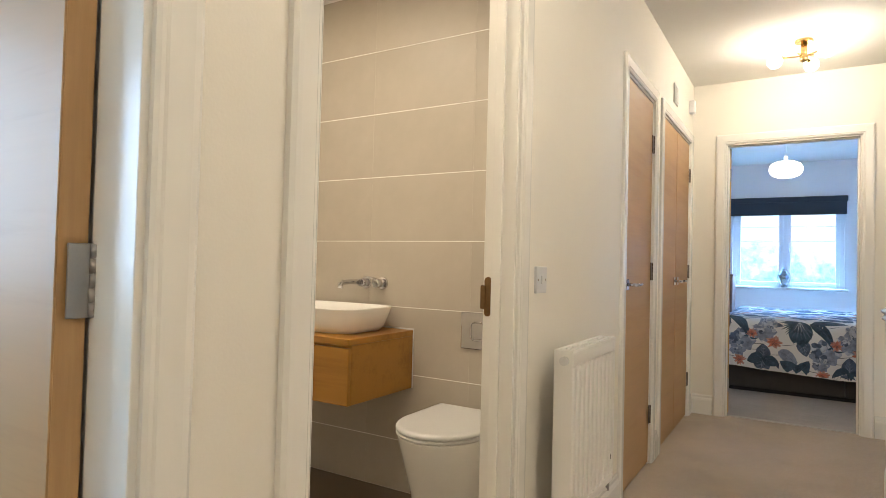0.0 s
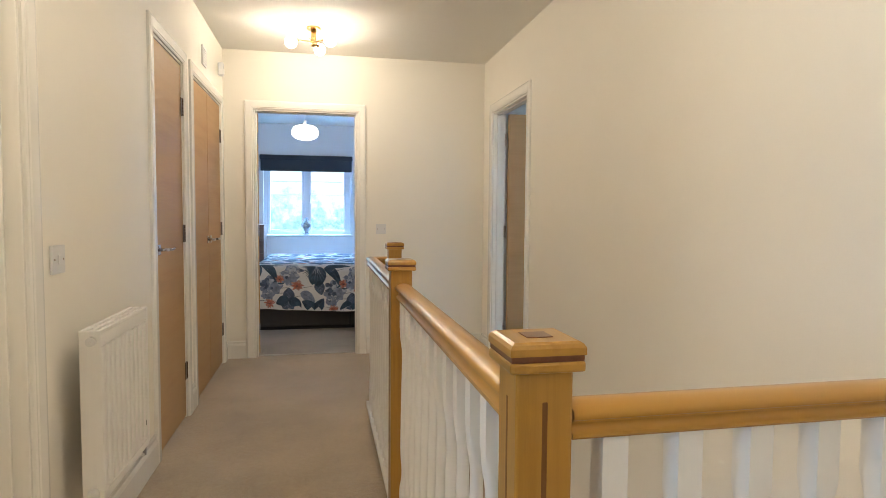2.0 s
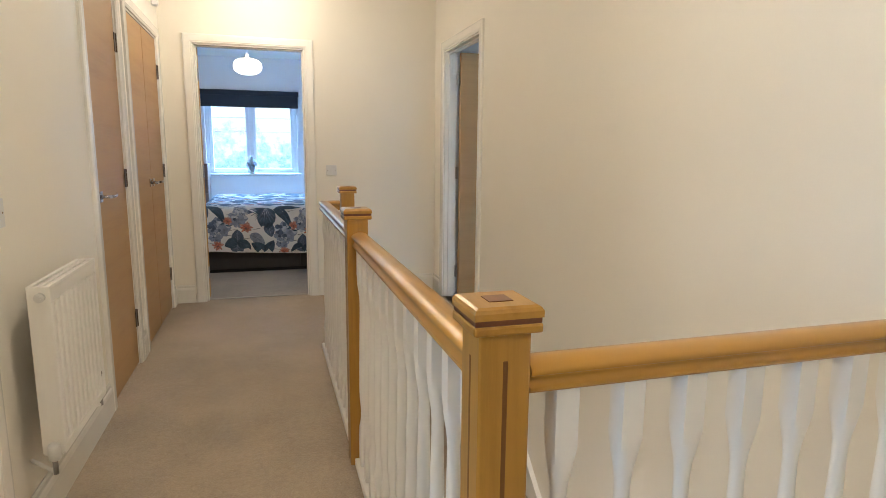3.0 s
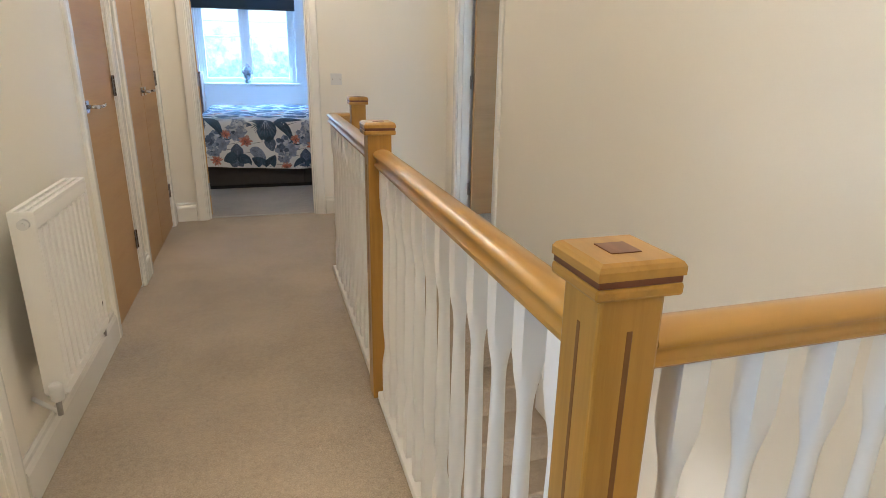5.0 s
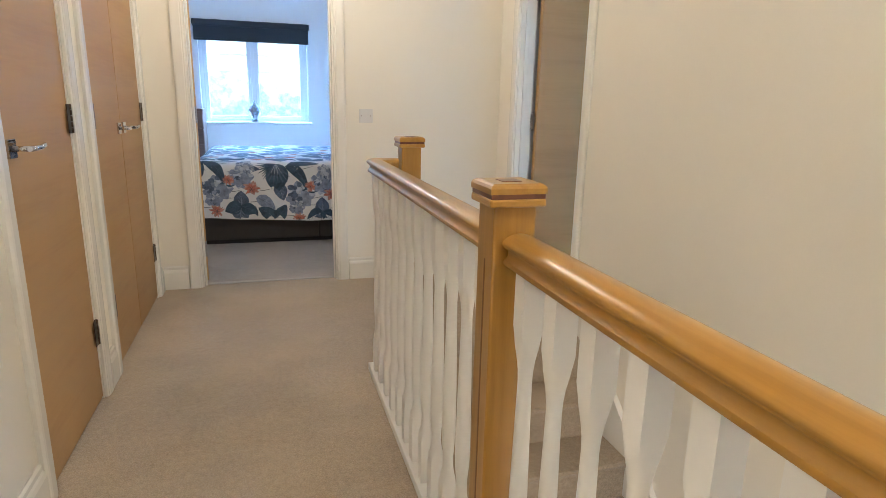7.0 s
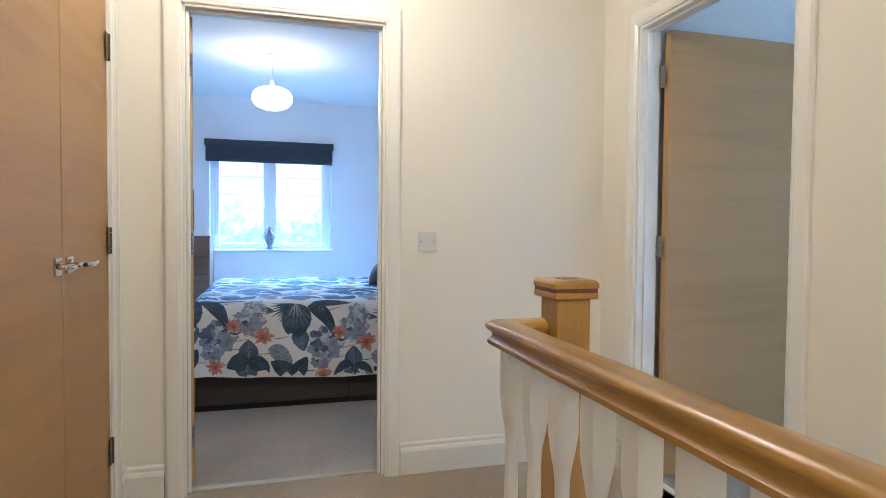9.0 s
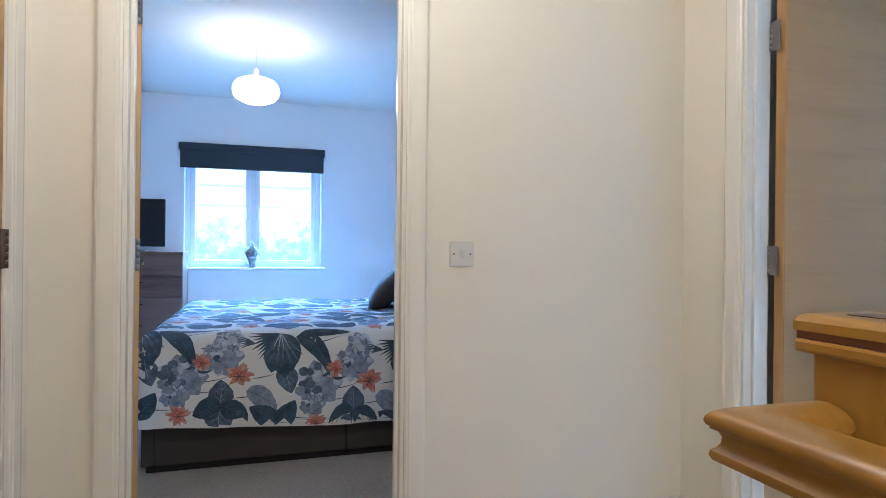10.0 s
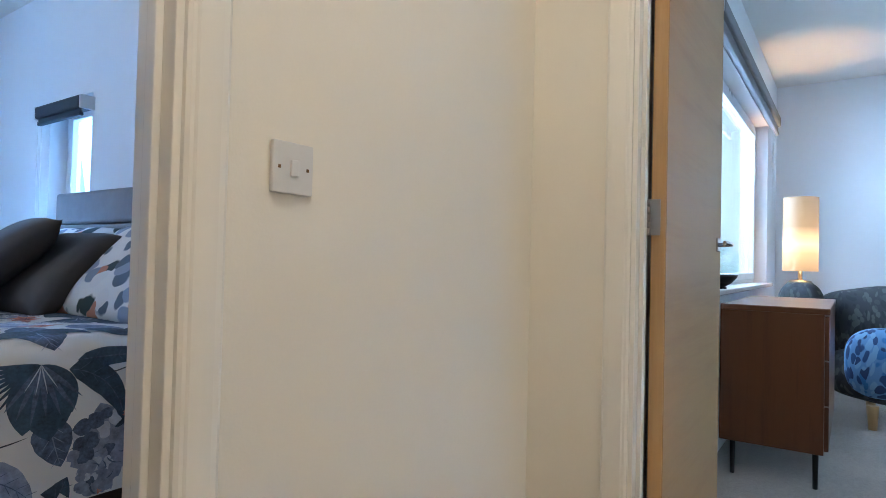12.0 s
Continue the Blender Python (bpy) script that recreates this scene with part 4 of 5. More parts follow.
# ---- ceiling lights of the landing ----
def ceiling_light(at, yaw, lit, label):
    x, y = at
    ob = thing("ceiling_light", label, "ceiling light", (x, y, HC), group="landing ceiling lights")
    bm = lathe(bmesh.new(), [(0.045, -0.016), (0.050, -0.012), (0.050, -0.001), (0.048, 0.0)], (x, y, HC), 28)
    part("rose", bm, BRASS, ob, "antique brass ceiling rose")
    bm = lathe(bmesh.new(), [(0.010, -0.135), (0.022, -0.128), (0.022, -0.095), (0.014, -0.09), (0.018, -0.084), (0.018, -0.016)], (x, y, HC), 20)
    part("stem", bm, BRASS, ob, "antique brass stem")
    for k in range(3):
        a = radians(yaw + 120 * k)
        c, s = math.cos(a), math.sin(a)
        px, py = -s, c
        zc = HC - 0.105 + 0.006 * k
        p0, p1 = (x - c * 0.05 + px * 0.015, y - s * 0.05 + py * 0.015, zc + 0.004), (x + c * 0.125 + px * 0.015, y + s * 0.125 + py * 0.015, zc)
        bm = rod(bmesh.new(), p0, p1, 0.0045, n=10)
        arm = part("arm", bm, BRASS, ob)
        g = (p1[0] + c * 0.035, p1[1] + s * 0.035, zc - 0.018)
        part("lamp_holder", rod(bmesh.new(), (p1[0] - c * 0.01, p1[1] - s * 0.01, zc), (p1[0] + c * 0.012, p1[1] + s * 0.012, zc - 0.006), 0.013, 0.016, 14), BRASS, arm)
        bm = bmesh.new()
        bmesh.ops.create_icosphere(bm, subdivisions=3, radius=0.043, matrix=Matrix.Translation(g))
        for f in bm.faces:
            f.smooth = True
        glb = part("globe", bm, GLOBE, arm, "lit frosted glass globe")
        glb.visible_shadow = False
        bulb("hall_bulb", g, 0.034, lit / 3, WARM)
    return ob


ceiling_light((0.176, 4.42), 190, HALL_W, "antique brass three-arm ceiling light with lit globes")
# unseen fixture added overhead to even out the light on the near landing
ceiling_light((0.45, 1.45), 60, NEAR_FILL_W, "antique brass three-arm ceiling light with lit globes")
# another added fixture, out of view, as weak fill on the balusters and newel
ceiling_light((0.55, -0.80), 20, BACK_FILL_W, "antique brass three-arm ceiling light with lit globes")
# unseen lamp added in the hall downstairs, tinted cool, to fill the stairwell
low = solid("lower_hall_fill_light", lathe(bmesh.new(), [(0.12, -0.05), (0.14, -0.02), (0.14, 0)], (1.1, 0.3, -0.252), 28), DOWNLIGHT, "added unseen flush light filling the lower hall and stairwell", "ceiling light")
low.visible_shadow = False
bulb("lower_hall_fill", (1.1, 0.3, -0.36), 0.1, LOW_W, (0.95, 0.95, 1.0))


# ---- bathroom ----
# tiled wall: porcelain tiles over a grout bed
tiled = structure("tiled_wall", boxes((-2.25, XL - TL, TILE_Y - 0.0082, TILE_Y + 0.1, 0, HC - 0.03)), GROUT, "beige tiled bathroom wall with pale grout", "wall")
TW, TH, JX, JZ = 0.577, 0.32, -1.683, 0.24
vanity = thing("vanity_unit", "wall-hung oak vanity unit with one drawer", "vanity", (-1.41, TILE_Y, 0.5))
VX0, VX1, VY0 = -2.05, -1.412, 2.10
part("carcass", box(bmesh.new(), VX0, VX1, VY0 + 0.02, TILE_Y - 0.011, 0.50, 0.747, bevel=0.002), VANITY, vanity)
part("drawer_front", box(bmesh.new(), VX0 + 0.001, VX1 - 0.001, VY0, VY0 + 0.019, 0.50, 0.736, bevel=0.002), VANITY, vanity)
part("top", box(bmesh.new(), VX0, VX1 + 0.002, VY0 - 0.003, TILE_Y - 0.011, 0.748, 0.775, bevel=0.002), VANITY, vanity, "oak worktop of the unit")
part("sealant", boxes((VX0, VX1 + 0.006, TILE_Y - 0.0155, TILE_Y - 0.0105, 0.775, 0.782), (VX1 + 0.002, VX1 + 0.006, TILE_Y - 0.0155, TILE_Y - 0.0105, 0.50, 0.775)), PLASTIC, vanity, "white sealant line")


def superring(cx, cy, a, b, z, n=48, p=3.2):
    out = []
    for i in range(n):
        t = 2 * math.pi * i / n
        c, q = math.cos(t), math.sin(t)
        out.append((cx + a * math.copysign(abs(c) ** (2 / p), c), cy + b * math.copysign(abs(q) ** (2 / p), q), z))
    return out


def skin(bm, rings, cap_lo=True, cap_hi=True):
    vs = [[bm.verts.new(v) for v in r] for r in rings]
    n = len(vs[0])
    for r0, r1 in zip(vs, vs[1:]):
        for i in range(n):
            f = bm.faces.new((r0[i], r0[(i + 1) % n], r1[(i + 1) % n], r1[i]))
            f.smooth = True
    if cap_lo:
        bm.faces.new(vs[0][::-1])
    if cap_hi:
        bm.faces.new(vs[-1])
    return bm


BX, BY = -1.738, 2.335
bm = skin(bmesh.new(), [superring(BX, BY, a, b, z, 64, 5.0) for a, b, z in ((0.215, 0.140, 0.776), (0.232, 0.155, 0.779), (0.248, 0.168, 0.800), (0.266, 0.183, 0.850), (0.276, 0.192, 0.884), (0.277, 0.193, 0.888), (0.274, 0.190, 0.8895), (0.268, 0.184, 0.888), (0.258, 0.175, 0.860), (0.238, 0.156, 0.812), (0.20, 0.12, 0.800), (0.05, 0.04, 0.796))])
basin = solid("basin", bm, CERAMIC, "white ceramic countertop basin on the vanity unit", "basin", origin=(BX, BY, 0.776))
tap = thing("basin_tap", "chrome wall-mounted basin tap above the basin", "tap", (-1.703, TILE_Y, 0.99))
for x in (-1.703, -1.600):
    part("flange", rod(bmesh.new(), (x, TILE_Y - 0.0095, 0.992), (x, TILE_Y - 0.018, 0.992), 0.031, 0.029, 28), CHROME, tap)
bm = rod(bmesh.new(), (-1.703, TILE_Y - 0.017, 0.992), (-1.703, TILE_Y - 0.06, 0.992), 0.020, 0.019, 20)
tube(bm, [(-1.703, TILE_Y - 0.055, 0.994), (-1.703, TILE_Y - 0.13, 0.997), (-1.703, TILE_Y - 0.19, 0.994), (-1.703, TILE_Y - 0.207, 0.984), (-1.703, TILE_Y - 0.210, 0.966)], [0.0125, 0.012, 0.012, 0.012, 0.0115], 16)
part("spout", bm, CHROME, tap)
bm = rod(bmesh.new(), (-1.600, TILE_Y - 0.017, 0.992), (-1.600, TILE_Y - 0.072, 0.992), 0.021, 0.022, 20)
part("lever_body", bm, CHROME, tap)
part("lever", tube(bmesh.new(), [(-1.600, TILE_Y - 0.062, 1.010), (-1.604, TILE_Y - 0.085, 1.017), (-1.612, TILE_Y - 0.125, 1.024)], [0.006, 0.0055, 0.0045], 12), CHROME, tap)

WCX = -1.035
wc = thing("toilet", "white back-to-wall toilet with a closed lid", "toilet", (WCX, TILE_Y, 0))


def dring(w, front, back, z, n=40):
    """Outline round at the front and square at the back."""
    out = []
    rad_ = w
    for i in range(n):
        t = math.pi + math.pi * i / (n - 1)
        out.append((WCX + w * math.cos(t), front + rad_ * 1.15 + rad_ * 1.15 * math.sin(t), z))
    out += [(WCX + w, back, z), (WCX - w, back, z)]
    return out


WB = TILE_Y - 0.012
part("pan", skin(bmesh.new(), [dring(w, f, WB, z) for w, f, z in ((0.125, 2.17, 0.0), (0.13, 2.16, 0.03), (0.145, 2.12, 0.20), (0.168, 2.07, 0.35), (0.178, 2.045, 0.425), (0.178, 2.045, 0.432))]), CERAMIC, wc)
part("seat", skin(bmesh.new(), [dring(w, f, WB - 0.06, z) for w, f, z in ((0.178, 2.043, 0.4335), (0.181, 2.038, 0.438), (0.181, 2.038, 0.444), (0.179, 2.041, 0.447))]), PLASTIC, wc)
part("lid", skin(bmesh.new(), [dring(w, f, WB - 0.06, z) for w, f, z in ((0.179, 2.041, 0.4485), (0.182, 2.037, 0.453), (0.182, 2.037, 0.461), (0.178, 2.042, 0.467), (0.165, 2.06, 0.469))]), PLASTIC, wc)
plate = thing("flush_plate", "chrome dual flush plate on the tiled wall", "flush plate", (-1.02, TILE_Y, 0.8))
part("plate", box(bmesh.new(), -1.145, -0.90, TILE_Y - 0.022, TILE_Y - 0.0095, 0.715, 0.88, bevel=0.004), CHROME, plate)
for x, w in ((-1.060, 0.034), (-0.965, 0.046)):
    ring = [(x + dx, TILE_Y - 0.0235, 0.797 + dz) for dx, dz in [(w * math.copysign(abs(math.cos(t)) ** 0.5, math.cos(t)), 0.041 * math.copysign(abs(math.sin(t)) ** 0.5, math.sin(t))) for t in [2 * math.pi * k / 40 for k in range(41)]]]
    part("button_rim", tube(bmesh.new(), ring, [0.0032] * len(ring), 8), CHROME, plate)
    part("button", box(bmesh.new(), x - w + 0.006, x + w - 0.006, TILE_Y - 0.0245, TILE_Y - 0.0205, 0.762, 0.832, bevel=0.0018), CHROME, plate)
# unseen downlights, added because the closed bathroom needs its own light
for x, y in ((-1.1, 1.5), (-1.75, 1.7)):
    dl = thing("downlight", "added round ceiling downlight, unseen, lighting the bathroom", "downlight", (x, y, HC - 0.03), group="bathroom downlights")
    part("bezel", lathe(bmesh.new(), [(0.045, -0.006), (0.045, 0)], (x, y, HC - 0.031), 24), STEEL, dl)
    lens = part("lens", lathe(bmesh.new(), [(0.034, -0.008), (0.034, -0.0062)], (x, y, HC - 0.031), 24), DOWNLIGHT, dl)
    area("bathroom_fill_beam", look((x, y, HC - 0.045), (x, y + 0.001, 0)), 0.09, 0.09, BATH_W / 2, (1.0, 0.86, 0.68))


# ---- windows ----
def window(name, axis, face, out, b0, b1, z0, z1, depth, label, mullions, bars, sill_out=0.045):
    """Plastic casement window set back in its opening; axis is the wall's normal, out points into the room."""
    ob = thing(name, label, "window", kind="structure")

    def slab(nm, d0, d1, p0, p1, q0, q1, mat=UPVC, bev=0.004, parent=None, lab=""):
        a0, a1 = sorted((face - out * d0, face - out * d1))
        spec = (a0, a1, p0, p1, q0, q1) if axis == "x" else (p0, p1, a0, a1, q0, q1)
        return part(nm, box(bmesh.new(), *spec, bevel=bev) if bev else box(bmesh.new(), *spec), mat, parent or ob, lab)
    f = 0.055
    D0, D1 = depth, depth + 0.065
    slab("window_frame", D0, D1, b0, b0 + f, z0, z1)
    slab("window_frame", D0, D1, b1 - f, b1, z0, z1)
    slab("window_frame", D0, D1, b0 + f, b1 - f, z0, z0 + f)
    slab("window_frame", D0, D1, b0 + f, b1 - f, z1 - f, z1)
    edges = [b0 + f] + [v for mlt in mullions for v in (mlt - 0.03, mlt + 0.03)] + [b1 - f]
    for mlt in mullions:
        slab("mullion", D0, D1, mlt - 0.03, mlt + 0.03, z0 + f, z1 - f)
    g = 0.042
    for p0, p1 in zip(edges[::2], edges[1::2]):
        sash = slab("sash", D0 - 0.012, D1 - 0.02, p0 - 0.008, p0 + g, z0 + f - 0.008, z1 - f + 0.008)
        slab("sash_rail", D0 - 0.012, D1 - 0.02, p1 - g, p1 + 0.008, z0 + f - 0.008, z1 - f + 0.008, parent=sash)
        slab("sash_rail", D0 - 0.0115, D1 - 0.02, p0 + g, p1 - g, z0 + f - 0.008, z0 + f + g, parent=sash)
        slab("sash_rail", D0 - 0.0115, D1 - 0.02, p0 + g, p1 - g, z1 - f - g, z1 - f + 0.008, parent=sash)
        pane = slab("pane", D0 + 0.018, D0 + 0.024, p0 + g - 0.004, p1 - g + 0.004, z0 + f + g - 0.004, z1 - f - g + 0.004, GLASS, 0, sash)
        pane.visible_shadow = False
        for zb in bars:
            slab("glazing_bar", D0 + 0.0255, D0 + 0.034, p0 + g, p1 - g, zb - 0.008, zb + 0.008, parent=sash, bev=0.002)
    for k, mlt in enumerate(mullions):
        for s in (-0.05, 0.05):
            zc = 0.5 * (z0 + z1) - 0.06
            h_ = slab("window_handle", D0 - 0.026, D0 - 0.011, mlt + s - 0.012, mlt + s + 0.012, zc - 0.035, zc + 0.035, bev=0.004)
            slab("handle_bar", D0 - 0.044, D0 - 0.026, mlt + s - 0.009, mlt + s + 0.009, zc - 0.03, zc + 0.085, parent=h_, bev=0.005)
    slab("window_sill", -sill_out, D0 - 0.001, b0 - 0.04, b1 + 0.04, z0 - 0.004, z0 + 0.024, GLOSS, 0.006)
    return ob


window("window_1", "y", BED_Y1, -1, -0.66, 0.66, 0.86, 2.06, 0.10, "white plastic two-casement bedroom window", [-0.018], [1.716, 1.512])
window("window_2", "x", BED_X1, -1, 7.93, 8.47, 0.86, 1.85, 0.10, "white plastic narrow bedroom window", [], [])
window("window_3", "y", SR_Y1, -1, 2.9, 5.32, 0.80, 2.06, 0.09, "white plastic side bedroom window", [], [])


def roller_blind(axis, face, out, b0, b1, z0, z1, material, label):
    ob = thing("roller_blind", label, "blind", group="window blinds")

    def slab(nm, d0, d1, p0, p1, q0, q1, mat, bev, lab=""):
        a0, a1 = sorted((face + out * d0, face + out * d1))
        spec = (a0, a1, p0, p1, q0, q1) if axis == "x" else (p0, p1, a0, a1, q0, q1)
        part(nm, box(bmesh.new(), *spec, bevel=bev), mat, ob, lab)
    slab("cassette", 0.0, 0.085, b0, b1, z1 - 0.075, z1, material, 0.012)
    slab("fabric", 0.055, 0.066, b0 + 0.012, b1 - 0.012, z0 + 0.02, z1 - 0.07, material, 0.003)
    slab("bottom_bar", 0.048, 0.073, b0 + 0.012, b1 - 0.012, z0, z0 + 0.024, material, 0.006)
    for b in (b0 - 0.006, b1 + 0.006):
        slab("end_cap", 0.0, 0.083, b - 0.006, b + 0.006, z1 - 0.077, z1 + 0.001, PLASTIC, 0.004, "white plastic end cap")
    c = b1 - 0.02 if axis == "y" else b1 + 0.03
    bm = bmesh.new()
    for dd in (0.03, 0.05):
        p, q = ((c, face + out * dd, z1 - 0.05), (c, face + out * dd, z0 - 0.55)) if axis == "y" else ((face + out * dd, c, z1 - 0.05), (face + out * dd, c, z0 - 0.55))
        rod(bm, p, q, 0.0018, n=6)
    part("pull_chain", bm, PLASTIC, ob, "fine pull chain")
    return ob


roller_blind("y", BED_Y1, -1, -0.705, 0.69, 1.86, 2.105, SLATE, "dark slate roller blind rolled up over the window")
roller_blind("x", BED_X1, -1, 7.91, 8.49, 1.70, 1.815, SLATE, "dark slate roller blind over the narrow window")
roller_blind("y", SR_Y1, -1, 2.86, 5.38, 1.985, 2.13, GREYBLIND, "grey roller blind partly lowered over the window")

# pendant in the bedroom
PX, PY, PZ = 0.021, 7.67, 2.215
pend = thing("pendant_light", "white oval pendant lamp lit under the bedroom ceiling", "pendant light", (PX, PY, HC + 0.06))
part("rose", lathe(bmesh.new(), [(0.035, -0.022), (0.05, -0.012), (0.05, 0)], (PX, PY, HC + 0.059), 28), PLASTIC, pend)
part("cord", rod(bmesh.new(), (PX, PY, HC + 0.045), (PX, PY, PZ + 0.09), 0.004, n=8), PLASTIC, pend)
bm = lathe(bmesh.new(), [(0.02, 0.10), (0.03, 0.092), (0.09, 0.086), (0.135, 0.066), (0.158, 0.035), (0.165, 0.0), (0.155, -0.036), (0.13, -0.064), (0.085, -0.084), (0.03, -0.092)][::-1], (PX, PY, PZ), 40)
shade_ob = part("shade", bm, PENDANT, pend, "lit white glass shade")
shade_ob.visible_shadow = False
part("lamp_neck", lathe(bmesh.new(), [(0.018, 0.098), (0.018, 0.15), (0.010, 0.158)], (PX, PY, PZ), 16), PLASTIC, pend)
bulb("pendant_bulb", (PX, PY, PZ + 0.075), 0.035, PEND_W, (1.0, 0.93, 0.82))

# ---- bed ----
X0, X1, Y0, Y1 = -0.47, 1.56, 6.31, 8.12
bed = thing("bed", "double divan bed with charcoal base and grey headboard", "bed", (X0, Y0, 0))
for y0, y1 in ((Y0, Y1),):
    for x0, x1 in ((X0, X0 + 0.055), (X0 + 0.058, 0.50), (0.504, X1)):
        part("base_panel", box(bmesh.new(), x0, x1, y0, y1, 0.035, 0.33, bevel=0.008), DIVAN, bed, "charcoal fabric divan drawer base")
part("plinth", box(bmesh.new(), X0 + 0.02, X1 - 0.02, Y0 + 0.02, Y1 - 0.02, 0.0, 0.04), BLACKGAP, bed)
part("mattress", box(bmesh.new(), X0 + 0.02, X1, Y0 + 0.02, Y1 - 0.02, 0.33, 0.575, bevel=0.04, seg=4), LINEN, bed, "white mattress")
for z0, z1 in ((0.25, 0.72), (0.722, 1.08), (1.083, 1.26)):
    part("headboard", box(bmesh.new(), X1 + 0.005, X1 + 0.085, Y0 - 0.02, Y1 - 0.02, z0, z1, bevel=0.018, seg=3), HEADB, bed, "grey upholstered headboard")

# duvet: a quilted sheet over the mattress, hanging down the near side, the far side and the foot
DT, DR, HANG = 0.662, 0.075, 0.475


def duvet_point(u, v):
    """u along the bed from the foot, v along the cloth from the near hem up and over."""
    side = HANG - DR
    arc = DR * math.pi / 2
    ya, yb = Y0 - 0.035, Y1 + 0.035
    span = yb - ya - 2 * DR
    x = X0 - 0.03 + u
    if v < side:
        n = Vector((0, -1, 0))
        p = Vector((x, ya - 0.012 * (1 - v / side), DT - DR - side + v))
    elif v < side + arc:
        a = (v - side) / DR
        n = Vector((0, -math.cos(a), math.sin(a)))
        p = Vector((x, ya + DR, DT - DR)) + n * DR
    elif v < side + arc + span:
        n = Vector((0, 0, 1))
        p = Vector((x, ya + DR + v - side - arc, DT))
    elif v < side + 2 * arc + span:
        a = (v - side - arc - span) / DR
        n = Vector((0, math.sin(a), math.cos(a)))
        p = Vector((x, yb - DR, DT - DR)) + n * DR
    else:
        n = Vector((0, 1, 0))
        p = Vector((x, yb, DT - DR - (v - side - 2 * arc - span)))
    # the foot end rounds over and down
    k = 0.0
    if u < 0.10:
        k = (0.10 - u) / 0.10
        drop = 0.10 * (1 - math.sqrt(max(0.0, 1 - k * k)))
        if n.z > 0.3:
            p.z -= drop
        elif n.y < -0.3:
            p.y += drop * 0.6
    puff = noise.noise(Vector((u * 3.1, v * 3.1, 2.0))) * 0.014 + noise.noise(Vector((u * 8, v * 8, 5.0))) * 0.005
    if n.z < 0.3:
        puff += 0.010 * math.sin(u * 9.5 + 2.0 * noise.noise(Vector((u * 2, 0, 7)))) * max(0.0, 1 - v / side)
        p.z += (0.010 * noise.noise(Vector((u * 4, 3.3, 0))) + 0.045 * min(1.0, max(0.0, (0.4 - x) / 0.75))) * max(0.0, 1 - v / side)
    return p + n * (puff + 0.012), n


UL, VL = 1.76, 2 * (HANG - DR) + DR * math.pi + (Y1 - Y0 + 0.07 - 2 * DR)
duvet = thing("duvet", "white duvet with navy leaf and coral flower print on the bed", "duvet", (X0, Y0, 0.25))
bm = bmesh.new()
NU, NV = 110, 150
grid = [[bm.verts.new(duvet_point(UL * i / NU, VL * j / NV)[0]) for j in range(NV + 1)] for i in range(NU + 1)]
for i in range(NU):
    for j in range(NV):
        f = bm.faces.new((grid[i][j], grid[i + 1][j], grid[i + 1][j + 1], grid[i][j + 1]))
        f.smooth = True
# foot drape closes the end
foot = [grid[0][j] for j in range(NV + 1)]
low_row = [bm.verts.new((v.co.x - 0.022, v.co.y, 0.27)) for v in foot]
mid_row = [bm.verts.new((v.co.x - 0.026, v.co.y, 0.5 * (v.co.z + 0.27))) for v in foot]
for r0, r1 in ((foot, mid_row), (mid_row, low_row)):
    for j in range(NV):
        f = bm.faces.new((r0[j], r0[j + 1], r1[j + 1], r1[j]))
        f.smooth = True
part("cover", bm, LINEN, duvet)

# printed motifs follow the cloth
prints = {"dark_leaf": (bmesh.new(), TEAL), "slate_leaf": (bmesh.new(), SLATEBLUE), "pale_leaf": (bmesh.new(), PALEBLUE), "faded_flower": (bmesh.new(), FADED), "coral_flower": (bmesh.new(), CORAL), "stem": (bmesh.new(), STEM), "wash": (bmesh.new(), WASH)}
LIFT = {"wash": 0.0008, "stem": 0.0012, "pale_leaf": 0.0017, "slate_leaf": 0.0023, "dark_leaf": 0.0029, "faded_flower": 0.0033, "coral_flower": 0.0037}
rng = random.Random(7)


def on_cloth(kind, u, v, extra=0.0):
    p, n = duvet_point(min(max(u, 0.0), UL), min(max(v, 0.001), VL))
    return p + n * (LIFT[kind] + extra)


def blade(kind, u, v, length, width, ang, bend=0.0, jag=0.0, tip=0.75, extra=0.0):
    """One leaf or petal as a strip that bends over the cloth."""
    bm = prints[kind][0]
    n = 11
    rows = []
    for i in range(n + 1):
        t = i / n
        a = ang + bend * t
        c, s = math.cos(a), math.sin(a)
        w = 1.12 * width * (math.sin(math.pi * min(1, t ** tip)) ** 0.8) * (1 + jag * math.sin(t * 24))
        cu, cv = u + c * length * t, v + s * length * t
        row = []
        for k in (-1, 0, 1):
            uu, vv = cu - s * w * k, cv + c * w * k
            row.append((uu, vv))
        rows.append(row)
    made = [[bm.verts.new(on_cloth(kind, a, b, extra)) if 0 <= a <= UL and 0.004 <= b <= VL - 0.004 else None for a, b in row] for row in rows]
    for r0, r1 in zip(made, made[1:]):
        for k in (0, 1):
            q = (r0[k], r1[k], r1[k + 1], r0[k + 1])
            if None not in q:
                bm.faces.new(q).smooth = True


